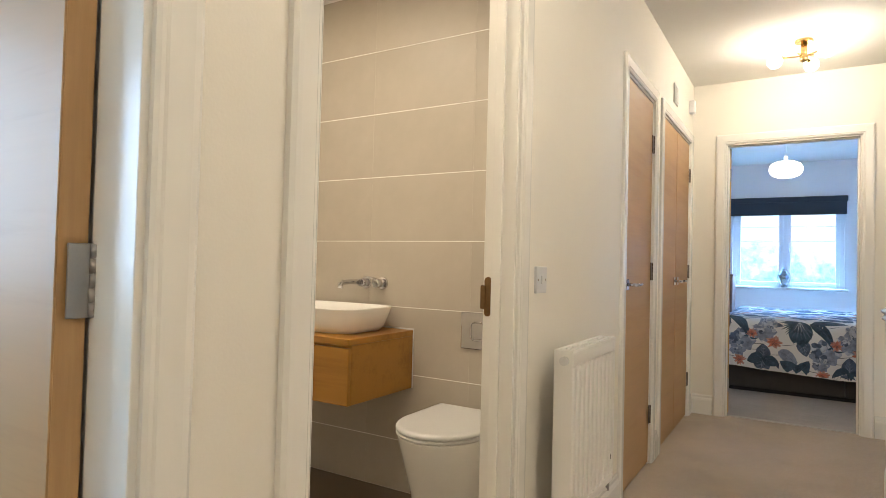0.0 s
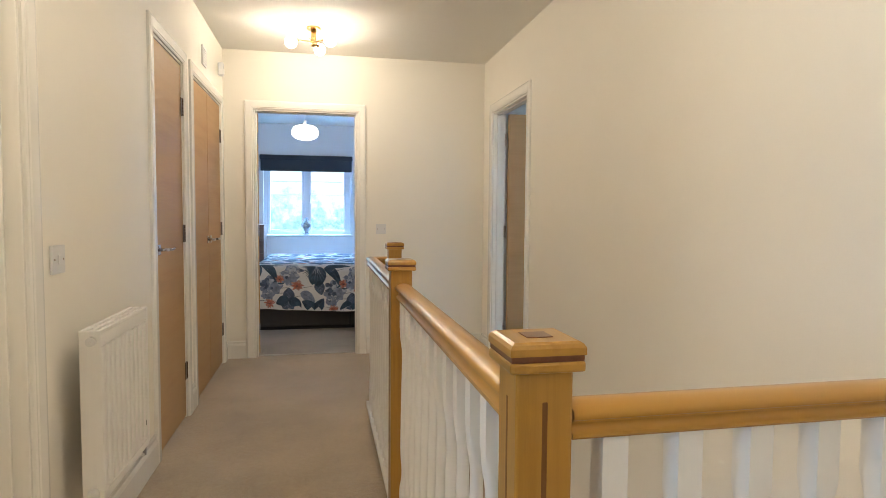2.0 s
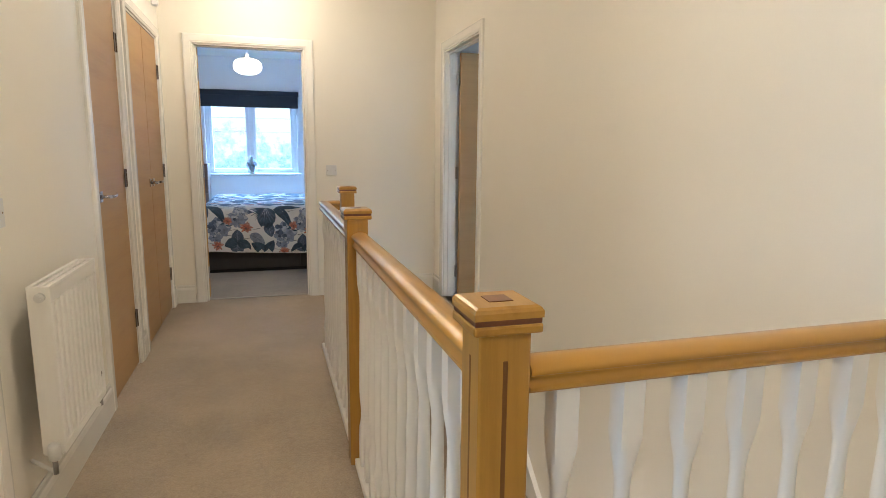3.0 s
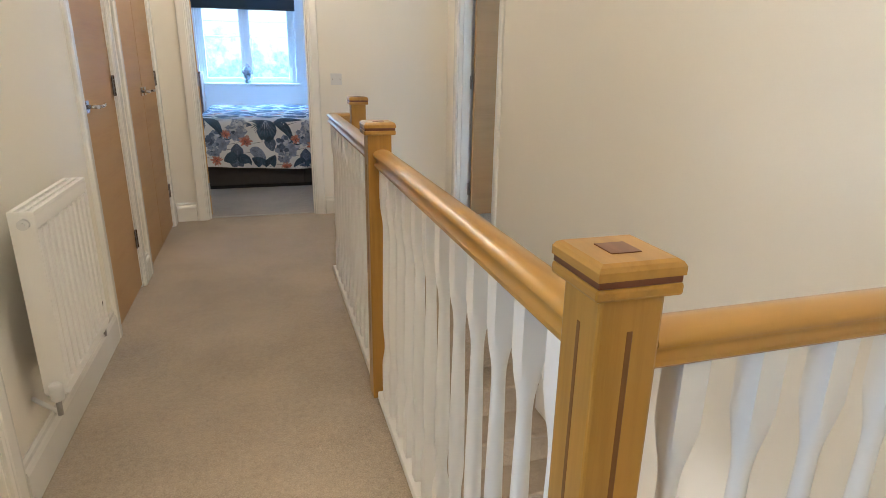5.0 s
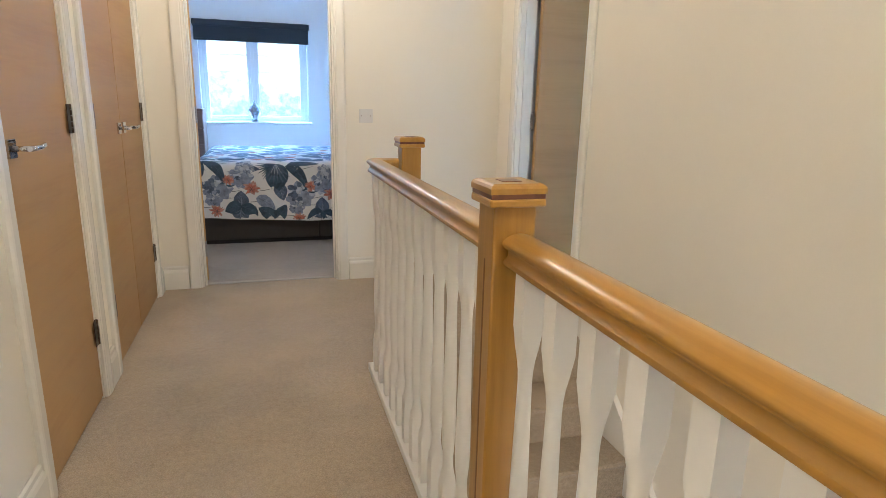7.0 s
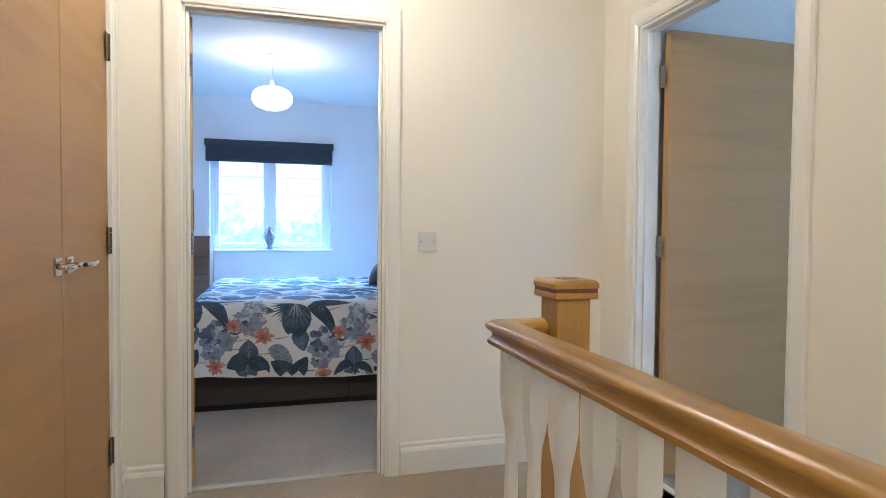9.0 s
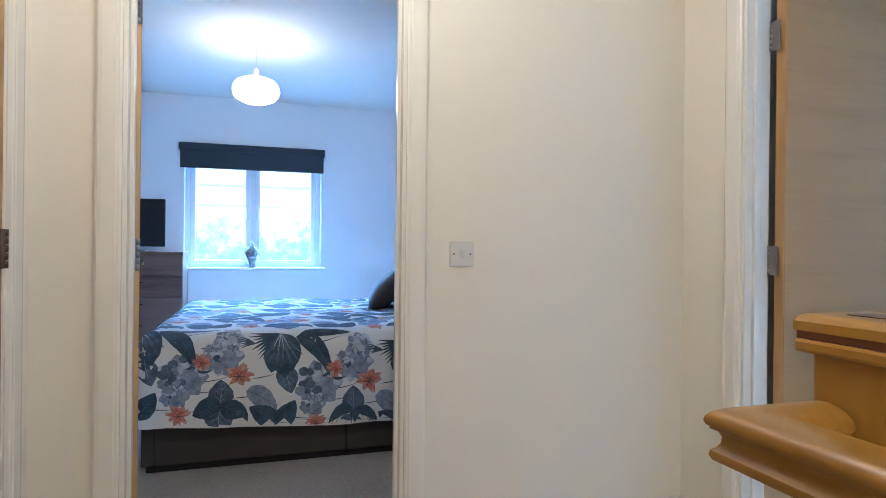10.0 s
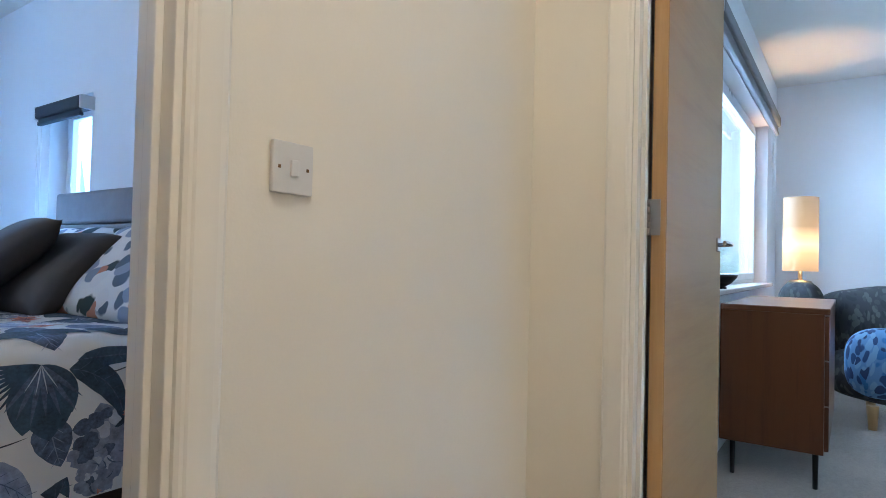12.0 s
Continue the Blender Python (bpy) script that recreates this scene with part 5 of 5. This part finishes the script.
def broad_leaf(u, v, length, width, ang, bend=0.0, kind="dark_leaf", veins=4):
    """A painted leaf with a pale midrib and side veins."""
    length, width = length * 1.16, width * 1.30
    blade(kind, u, v, length, width, ang, bend=bend, jag=0.03)
    fine = {"dark_leaf": ("slate_leaf", 0.0014), "slate_leaf": ("pale_leaf", 0.0012), "pale_leaf": ("slate_leaf", 0.0002)}[kind]
    blade(fine[0], u, v, length * 0.96, 0.0016, ang, bend=bend, extra=fine[1])
    for k in range(veins):
        t = (k + 0.7) / (veins + 0.6)
        a = ang + bend * t
        pu, pv = u + math.cos(a) * length * t, v + math.sin(a) * length * t
        reach = width * (1.1 - 0.5 * t)
        for s in (-1, 1):
            blade(fine[0], pu, pv, reach, 0.0009, a + s * 0.75, extra=fine[1] + 0.0001)


def palm(u, v):
    """Fan of thin blades on one side, drooping broad lobes on the other."""
    for k in range(8):
        blade("dark_leaf", u, v, 0.150 + 0.012 * math.sin(k * 2.1), 0.0055, math.pi + 0.02 + 0.105 * k, bend=0.10 * (k - 3) / 4, extra=0.0002 * (k % 3))
    for a, reach, w, bend in ((-2.05, 0.17, 0.034, 0.25), (-1.62, 0.19, 0.040, 0.15), (-1.15, 0.17, 0.036, -0.15), (-0.72, 0.145, 0.030, -0.35)):
        blade("dark_leaf", u, v, reach * 1.15, w * 1.25, a, bend=bend, tip=1.1, extra=0.0001 * (reach * 100 % 5))
    for k in range(7):
        blade("slate_leaf", u, v, 0.15 + 0.01 * (k % 3), 0.0065, -2.2 + 0.24 * k, extra=0.0016)
    for k in range(4):
        blade("wash", u, v, 0.085, 0.0016, -2.1 + 0.36 * k, extra=0.0034)
    broad_leaf(u + 0.02, v - 0.15, 0.13, 0.036, -1.45, 0.1, "slate_leaf")


def flower(u, v, r):
    r *= 1.15
    for k in range(8):
        blade("faded_flower", u, v, r * rng.uniform(0.75, 1.0), r * rng.uniform(0.16, 0.24), 2 * math.pi * k / 8 + rng.uniform(-0.2, 0.2), bend=rng.uniform(-0.4, 0.4), extra=0.0001 * (k % 3))
    for k in range(15):
        blade("coral_flower", u, v, r * rng.uniform(0.45, 1.0), r * rng.uniform(0.05, 0.10), 2 * math.pi * k / 15 + rng.uniform(-0.2, 0.2), bend=rng.uniform(-0.4, 0.4), extra=0.00012 * (k % 4))
    for k in range(6):
        blade("stem", u, v - r * 0.1, r * 0.4, r * 0.03, 1.05 * k, extra=0.0034)


def blossom(u, v, r, dark=False):
    """Watercolour flower head: many rounded florets laid over one another."""
    r *= 1.28
    for k in range(7):
        blade("wash" if k % 2 else "pale_leaf", u - r * 0.2 * math.cos(0.9 * k), v - r * 0.2 * math.sin(0.9 * k), r * 1.15, r * 0.38, 0.9 * k, tip=0.95, extra=-0.0004 + 0.00003 * k)
    for k in range(26):
        a, d = 2.4 * k, r * 0.80 * math.sqrt((k + 0.5) / 26)
        kind = ("pale_leaf", "wash", "slate_leaf" if dark else "pale_leaf", "pale_leaf", "slate_leaf" if dark or k % 8 == 4 else "wash")[k % 5]
        base = {"wash": 0.0009, "pale_leaf": 0.0, "slate_leaf": -0.0006}[kind]
        size = r * rng.uniform(0.30, 0.46)
        blade(kind, u + d * math.cos(a) - size * 0.5 * math.cos(a + 0.6), v + d * math.sin(a) - size * 0.5 * math.sin(a + 0.6), size, size * 0.40, a + 0.6 + rng.uniform(-0.5, 0.5), bend=rng.uniform(-0.4, 0.4), tip=0.95, extra=base + 0.00002 * k)
    for k in range(5):
        a = rng.uniform(0, 6.28)
        blade("slate_leaf", u + 0.4 * r * math.cos(a), v + 0.4 * r * math.sin(a), r * 0.45, 0.0018, a + 0.5, bend=0.7)


def frond(u, v, length, ang):
    for k in range(6):
        blade("slate_leaf", u, v, length * (1 - 0.05 * k), 0.0028, ang + 0.13 * (k - 2.5), bend=0.2)


U_OFF, V_OFF, P, LEAN = -(X0 - 0.03), -(DT - HANG), 0.64, 0.085
for col in range(-1, 4):
    for row in range(0, 5):
        su, sv = P * col + (0.32 if row % 2 else 0), 0.53 * row

        def at(x, z):
            return x + su + U_OFF, z - LEAN * (x + P * col) + sv + V_OFF
        if sv + V_OFF > VL:
            continue
        blossom(*at(-0.105, 0.546), 0.085)
        blossom(*at(-0.077, 0.632), 0.060)
        blossom(*at(-0.285, 0.433), 0.100, True)
        blossom(*at(-0.317, 0.325), 0.055)
        frond(*at(0.045, 0.615), 0.10, 2.9)
        palm(*at(0.167, 0.668))
        broad_leaf(*at(0.240, 0.655), 0.225, 0.030, -0.12, -0.75, "dark_leaf", 6)
        broad_leaf(*at(0.264, 0.678), 0.22, 0.017, 0.04, -0.05, "dark_leaf", 3)
        flower(*at(-0.201, 0.511), 0.048)
        flower(*at(-0.029, 0.457), 0.066)
        flower(*at(-0.301, 0.232), 0.055)
        broad_leaf(*at(-0.115, 0.295), 0.115, 0.040, 1.45, 0.1, "slate_leaf")
        broad_leaf(*at(-0.105, 0.300), 0.125, 0.040, 3.35, 0.2)
        broad_leaf(*at(-0.110, 0.285), 0.12, 0.046, -1.9, 0.3, "slate_leaf")
        broad_leaf(*at(-0.110, 0.300), 0.12, 0.036, -0.55, 0.1)
        broad_leaf(*at(0.003, 0.375), 0.155, 0.036, -0.25, -0.35, "pale_leaf", 5)
        frond(*at(0.012, 0.215), 0.10, 1.9)
        broad_leaf(*at(0.146, 0.208), 0.138, 0.037, 2.25, 0.25)
        broad_leaf(*at(0.140, 0.206), 0.140, 0.035, 0.62, 0.3)
        for x, z, a in ((-0.25, 0.52, 0.9), (-0.27, 0.47, 0.2), (-0.22, 0.47, -0.6)):
            blade("dark_leaf", *at(x, z), 0.07, 0.007, a, bend=0.6)
        for x, z, reach, a in ((-0.24, 0.405, 0.16, 0.03), (0.03, 0.44, 0.11, 0.06), (-0.24, 0.355, 0.09, -0.1), (0.20, 0.255, 0.13, -0.2), (0.27, 0.62, 0.20, 0.06), (-0.21, 0.58, 0.10, -0.05), (-0.06, 0.335, 0.13, 0.0), (0.24, 0.42, 0.12, 0.1)):
            blade("stem", *at(x, z), reach, 0.0020, a, bend=0.12)

for key, (bm, material) in prints.items():
    tagged(part(key, bm, material, duvet, {"dark_leaf": "dark navy printed leaves", "slate_leaf": "slate blue printed leaves", "pale_leaf": "pale blue-grey printed blossom", "faded_flower": "faded pink printed petals", "coral_flower": "coral printed flowers", "stem": "thin dark printed stems", "wash": "pale watercolour wash print"}[key]), kind="stuff")


def pillow(name, size, thick, m, material, label, group="pillows on the bed"):
    """Stuffed cushion: two bulging faces that meet in a soft seam."""
    bm = bmesh.new()
    n = 22
    sides = []
    for sgn in (1, -1):
        g = []
        for i in range(n + 1):
            row = []
            for j in range(n + 1):
                a, b = 2 * i / n - 1, 2 * j / n - 1
                pull = 1 - 0.07 * (1 - abs(a) ** 2) * abs(b) ** 4 - 0.0 * a
                pull2 = 1 - 0.07 * (1 - abs(b) ** 2) * abs(a) ** 4
                h = thick * (max(0, (1 - a ** 4)) * max(0, (1 - b ** 4))) ** 0.55
                h *= 1 + 0.12 * noise.noise(Vector((a * 1.7, b * 1.7, sgn * 3 + size[0] * 9)))
                row.append(bm.verts.new((a * size[0] * pull2, b * size[1] * pull, sgn * h)))
            g.append(row)
        sides.append(g)
    for s, g in enumerate(sides):
        for i in range(n):
            for j in range(n):
                q = (g[i][j], g[i + 1][j], g[i + 1][j + 1], g[i][j + 1])
                f = bm.faces.new(q if s == 0 else q[::-1])
                f.smooth = True
    bmesh.ops.remove_doubles(bm, verts=bm.verts, dist=0.0008)
    ob = new(name, mesh_of(name, bm, material))
    ob.matrix_world = m
    return tagged(ob, label, "pillow", group)


pillow("pillow", (0.27, 0.36, 0.085), 0.085, pose(1.34, 6.78, 0.845, 0, -50, 4), FLORAL, "floral printed cotton pillow leaning on the headboard")
pillow("pillow", (0.27, 0.36, 0.085), 0.085, pose(1.36, 7.60, 0.845, 0, -50, -3), FLORAL, "floral printed cotton pillow leaning on the headboard")
pillow("cushion", (0.245, 0.245, 0.085), 0.085, pose(1.19, 7.16, 0.835, 0, -44, 3), CUSHION, "charcoal grey velvet cushion propped on the bed", "cushions on the bed")
pillow("cushion", (0.285, 0.285, 0.09), 0.09, pose(1.03, 7.36, 0.872, 0, -42, -14), CUSHION, "charcoal grey velvet cushion leaning forward on the bed", "cushions on the bed")

# chest of drawers with a television
CX0, CX1, CY0, CY1 = -1.42, -0.615, 9.05, 9.48
chest = thing("chest_of_drawers", "dark walnut chest of drawers under the television", "chest of drawers", (CX0, CY0, 0))
part("carcass", box(bmesh.new(), CX0, CX1, CY0 + 0.02, CY1, 0.0, 1.02, bevel=0.003), WALNUT, chest)
part("top", box(bmesh.new(), CX0 - 0.004, CX1 + 0.004, CY0 - 0.004, CY1, 1.02, 1.042, bevel=0.003), WALNUT, chest)
for k in range(5):
    z = 0.05 + k * 0.193
    dr = part("drawer", box(bmesh.new(), CX0 + 0.004, CX1 - 0.004, CY0, CY0 + 0.0195, z, z + 0.186, bevel=0.003), WALNUT, chest)
    part("handle", box(bmesh.new(), -1.10, -0.94, CY0 - 0.018, CY0 - 0.0005, z + 0.128, z + 0.14, bevel=0.003), IRON, dr, "dark bar handle")
tv = thing("television", "black flat-screen television on the chest of drawers", "television", (-1.12, 9.25, 1.042))
part("screen", box(bmesh.new(), -1.46, -0.785, 9.19, 9.225, 1.085, 1.525, bevel=0.006), SCREEN, tv)
part("rear_housing", box(bmesh.new(), -1.35, -0.90, 9.2255, 9.265, 1.12, 1.42, bevel=0.012), SCREEN, tv)
part("stand", boxes((-1.16, -1.08, 9.20, 9.24, 1.050, 1.09), (-1.30, -0.94, 9.12, 9.32, 1.0425, 1.052), bevel=0.003), STEEL, tv, "silver stand")

# ornament on the sill
bm = lathe(bmesh.new(), [(0.042, 0.0), (0.046, 0.012), (0.034, 0.03), (0.044, 0.05), (0.068, 0.085), (0.078, 0.125), (0.076, 0.155), (0.066, 0.18), (0.046, 0.203), (0.034, 0.215), (0.036, 0.226), (0.022, 0.244), (0.006, 0.268)], (-0.024, 9.485, 0.885), 24)
solid("ornament", bm, SILVER, "small silver and black ornament on the window sill", "ornament", origin=(-0.024, 9.485, 0.885))

# ---- side bedroom ----
bm = lathe(bmesh.new(), [(0.035, 0.0), (0.040, 0.004), (0.032, 0.012), (0.060, 0.030), (0.082, 0.055), (0.088, 0.070), (0.084, 0.070), (0.078, 0.057), (0.050, 0.030), (0.010, 0.022)], (3.30, 4.90, 0.8245), 32)
solid("bowl", bm, IRON, "small dark bowl on the side bedroom window sill", "bowl", origin=(3.30, 4.90, 0.8245))
SXA, SXB, SYA, SYB = 3.0, 4.05, 4.42, 4.84
side = thing("sideboard", "dark teak sideboard on black metal legs below the window", "sideboard", (SXA, SYA, 0))
part("body", box(bmesh.new(), SXA + 0.004, SXB - 0.004, SYA + 0.02, SYB, 0.155, 0.742, bevel=0.003), MAHOG, side)
part("top", box(bmesh.new(), SXA, SXB, SYA, SYB, 0.742, 0.768, bevel=0.004), MAHOG, side, "glossy teak top")
for k in range(3):
    z = 0.170 + k * 0.190
    part("drawer", box(bmesh.new(), SXA + 0.02, SXB - 0.02, SYA + 0.003, SYA + 0.0195, z, z + 0.184, bevel=0.002), MAHOG, side)
for x in (SXA + 0.05, SXB - 0.05):
    for y in (SYA + 0.05, SYB - 0.05):
        part("leg", rod(bmesh.new(), (x, y, 0.156), (x, y, 0.0), 0.012, 0.010, 12), IRON, side, "black metal leg")

table = thing("bedside_table", "small dark bedside table under the lamp", "table", (5.12, 4.62, 0))
part("top", box(bmesh.new(), 4.95, 5.30, 4.45, 4.80, 0.70, 0.725, bevel=0.004), MAHOG, table)
for x in (4.97, 5.28):
    for y in (4.47, 4.78):
        part("leg", rod(bmesh.new(), (x, y, 0.70), (x, y, 0.0), 0.014, 0.012, 12), IRON, table)
lamp = thing("table_lamp", "tall cylindrical table lamp glowing warm on its table", "lamp", (5.12, 4.66, 0.725))
part("base", lathe(bmesh.new(), [(0.085, 0.0), (0.09, 0.01), (0.09, 0.10), (0.07, 0.125), (0.02, 0.13), (0.012, 0.135), (0.012, 0.20)], (5.12, 4.66, 0.7255), 28), IRON, lamp, "dark lamp base")
bm = bmesh.new()
rod(bm, (5.12, 4.66, 0.92), (5.12, 4.66, 1.46), 0.115, n=36, caps=False)
rod(bm, (5.12, 4.66, 0.92), (5.12, 4.66, 1.46), 0.112, n=36, caps=False)
part("shade", bm, SHADE, lamp, "lit fabric shade")
bulb("table_lamp_bulb", (5.12, 4.66, 1.12), 0.05, LAMP_W, (1.0, 0.62, 0.28))

chair = thing("armchair", "dark patterned armchair with a blue throw on wooden feet", "armchair", (4.75, 4.0, 0))


def blob(name, c, r, material, label="", p=3.0, n=28, parent=None):
    bm = bmesh.new()
    rings = []
    for i in range(1, n):
        f = math.pi * i / n - math.pi / 2
        w = abs(math.cos(f)) ** (2 / p)
        z = math.copysign(abs(math.sin(f)) ** (2 / p), math.sin(f))
        rings.append([(c[0] + (x - c[0]), y, zz) for x, y, zz in superring(c[0], c[1], r[0] * w, r[1] * w, c[2] + r[2] * z, 36, p)])
    skin(bm, rings)
    for v in bm.verts:
        v.co += (v.co - Vector(c)) * 0.05 * noise.noise(v.co * 5)
    return part(name, bm, material, parent or chair, label)


blob("seat", (4.60, 4.00, 0.30), (0.32, 0.50, 0.17), DARKFUR)
blob("backrest", (4.82, 4.02, 0.56), (0.12, 0.54, 0.28), DARKFUR, "dark patterned rounded back")
blob("armrest", (4.60, 4.62, 0.575), (0.22, 0.14, 0.275), DARKFUR, "dark patterned rounded arm")
blob("armrest", (4.62, 3.52, 0.50), (0.30, 0.12, 0.18), DARKFUR)
blob("head_cushion", (4.78, 3.86, 0.80), (0.10, 0.26, 0.10), DARKFUR, "dark patterned cushion along the back")
blob("throw", (4.30, 4.16, 0.40), (0.10, 0.22, 0.20), BLUETHROW, "blue patterned throw")
for x in (4.38, 4.80):
    for y in (3.62, 4.24):
        part("foot", lathe(bmesh.new(), [(0.022, 0.0), (0.030, 0.13), (0.032, 0.14)], (x, y, 0), 16), OAKEDGE, chair, "wooden foot")

# ---- bathroom wall tiles ----
shared = {}
for r in range(-1, 8):
    z0, z1 = max(0.0, JZ + TH * r), min(HC - 0.035, JZ + TH * (r + 1))
    if z1 - z0 < 0.03:
        continue
    k = -1
    for k in range(-2, 3):
        x0, x1 = JX + TW * k, JX + TW * (k + 1)
        x0, x1 = max(x0, -2.25), min(x1, XL - TL)
        if x1 - x0 < 0.02:
            continue
        sx, sz = round(x1 - x0, 4), round(z1 - z0, 4)
        if (sx, sz) not in shared:
            bm = box(bmesh.new(), -sx / 2 + 0.00015, sx / 2 - 0.00015, -0.009, 0.0, -sz / 2 + 0.0020, sz / 2 - 0.0020, bevel=0.0006, seg=1)
            shared[(sx, sz)] = mesh_of("tile", bm, TILE)
        t = new("tile", shared[(sx, sz)])
        t.parent = tiled
        t.location = ((x0 + x1) / 2, TILE_Y, (z0 + z1) / 2)
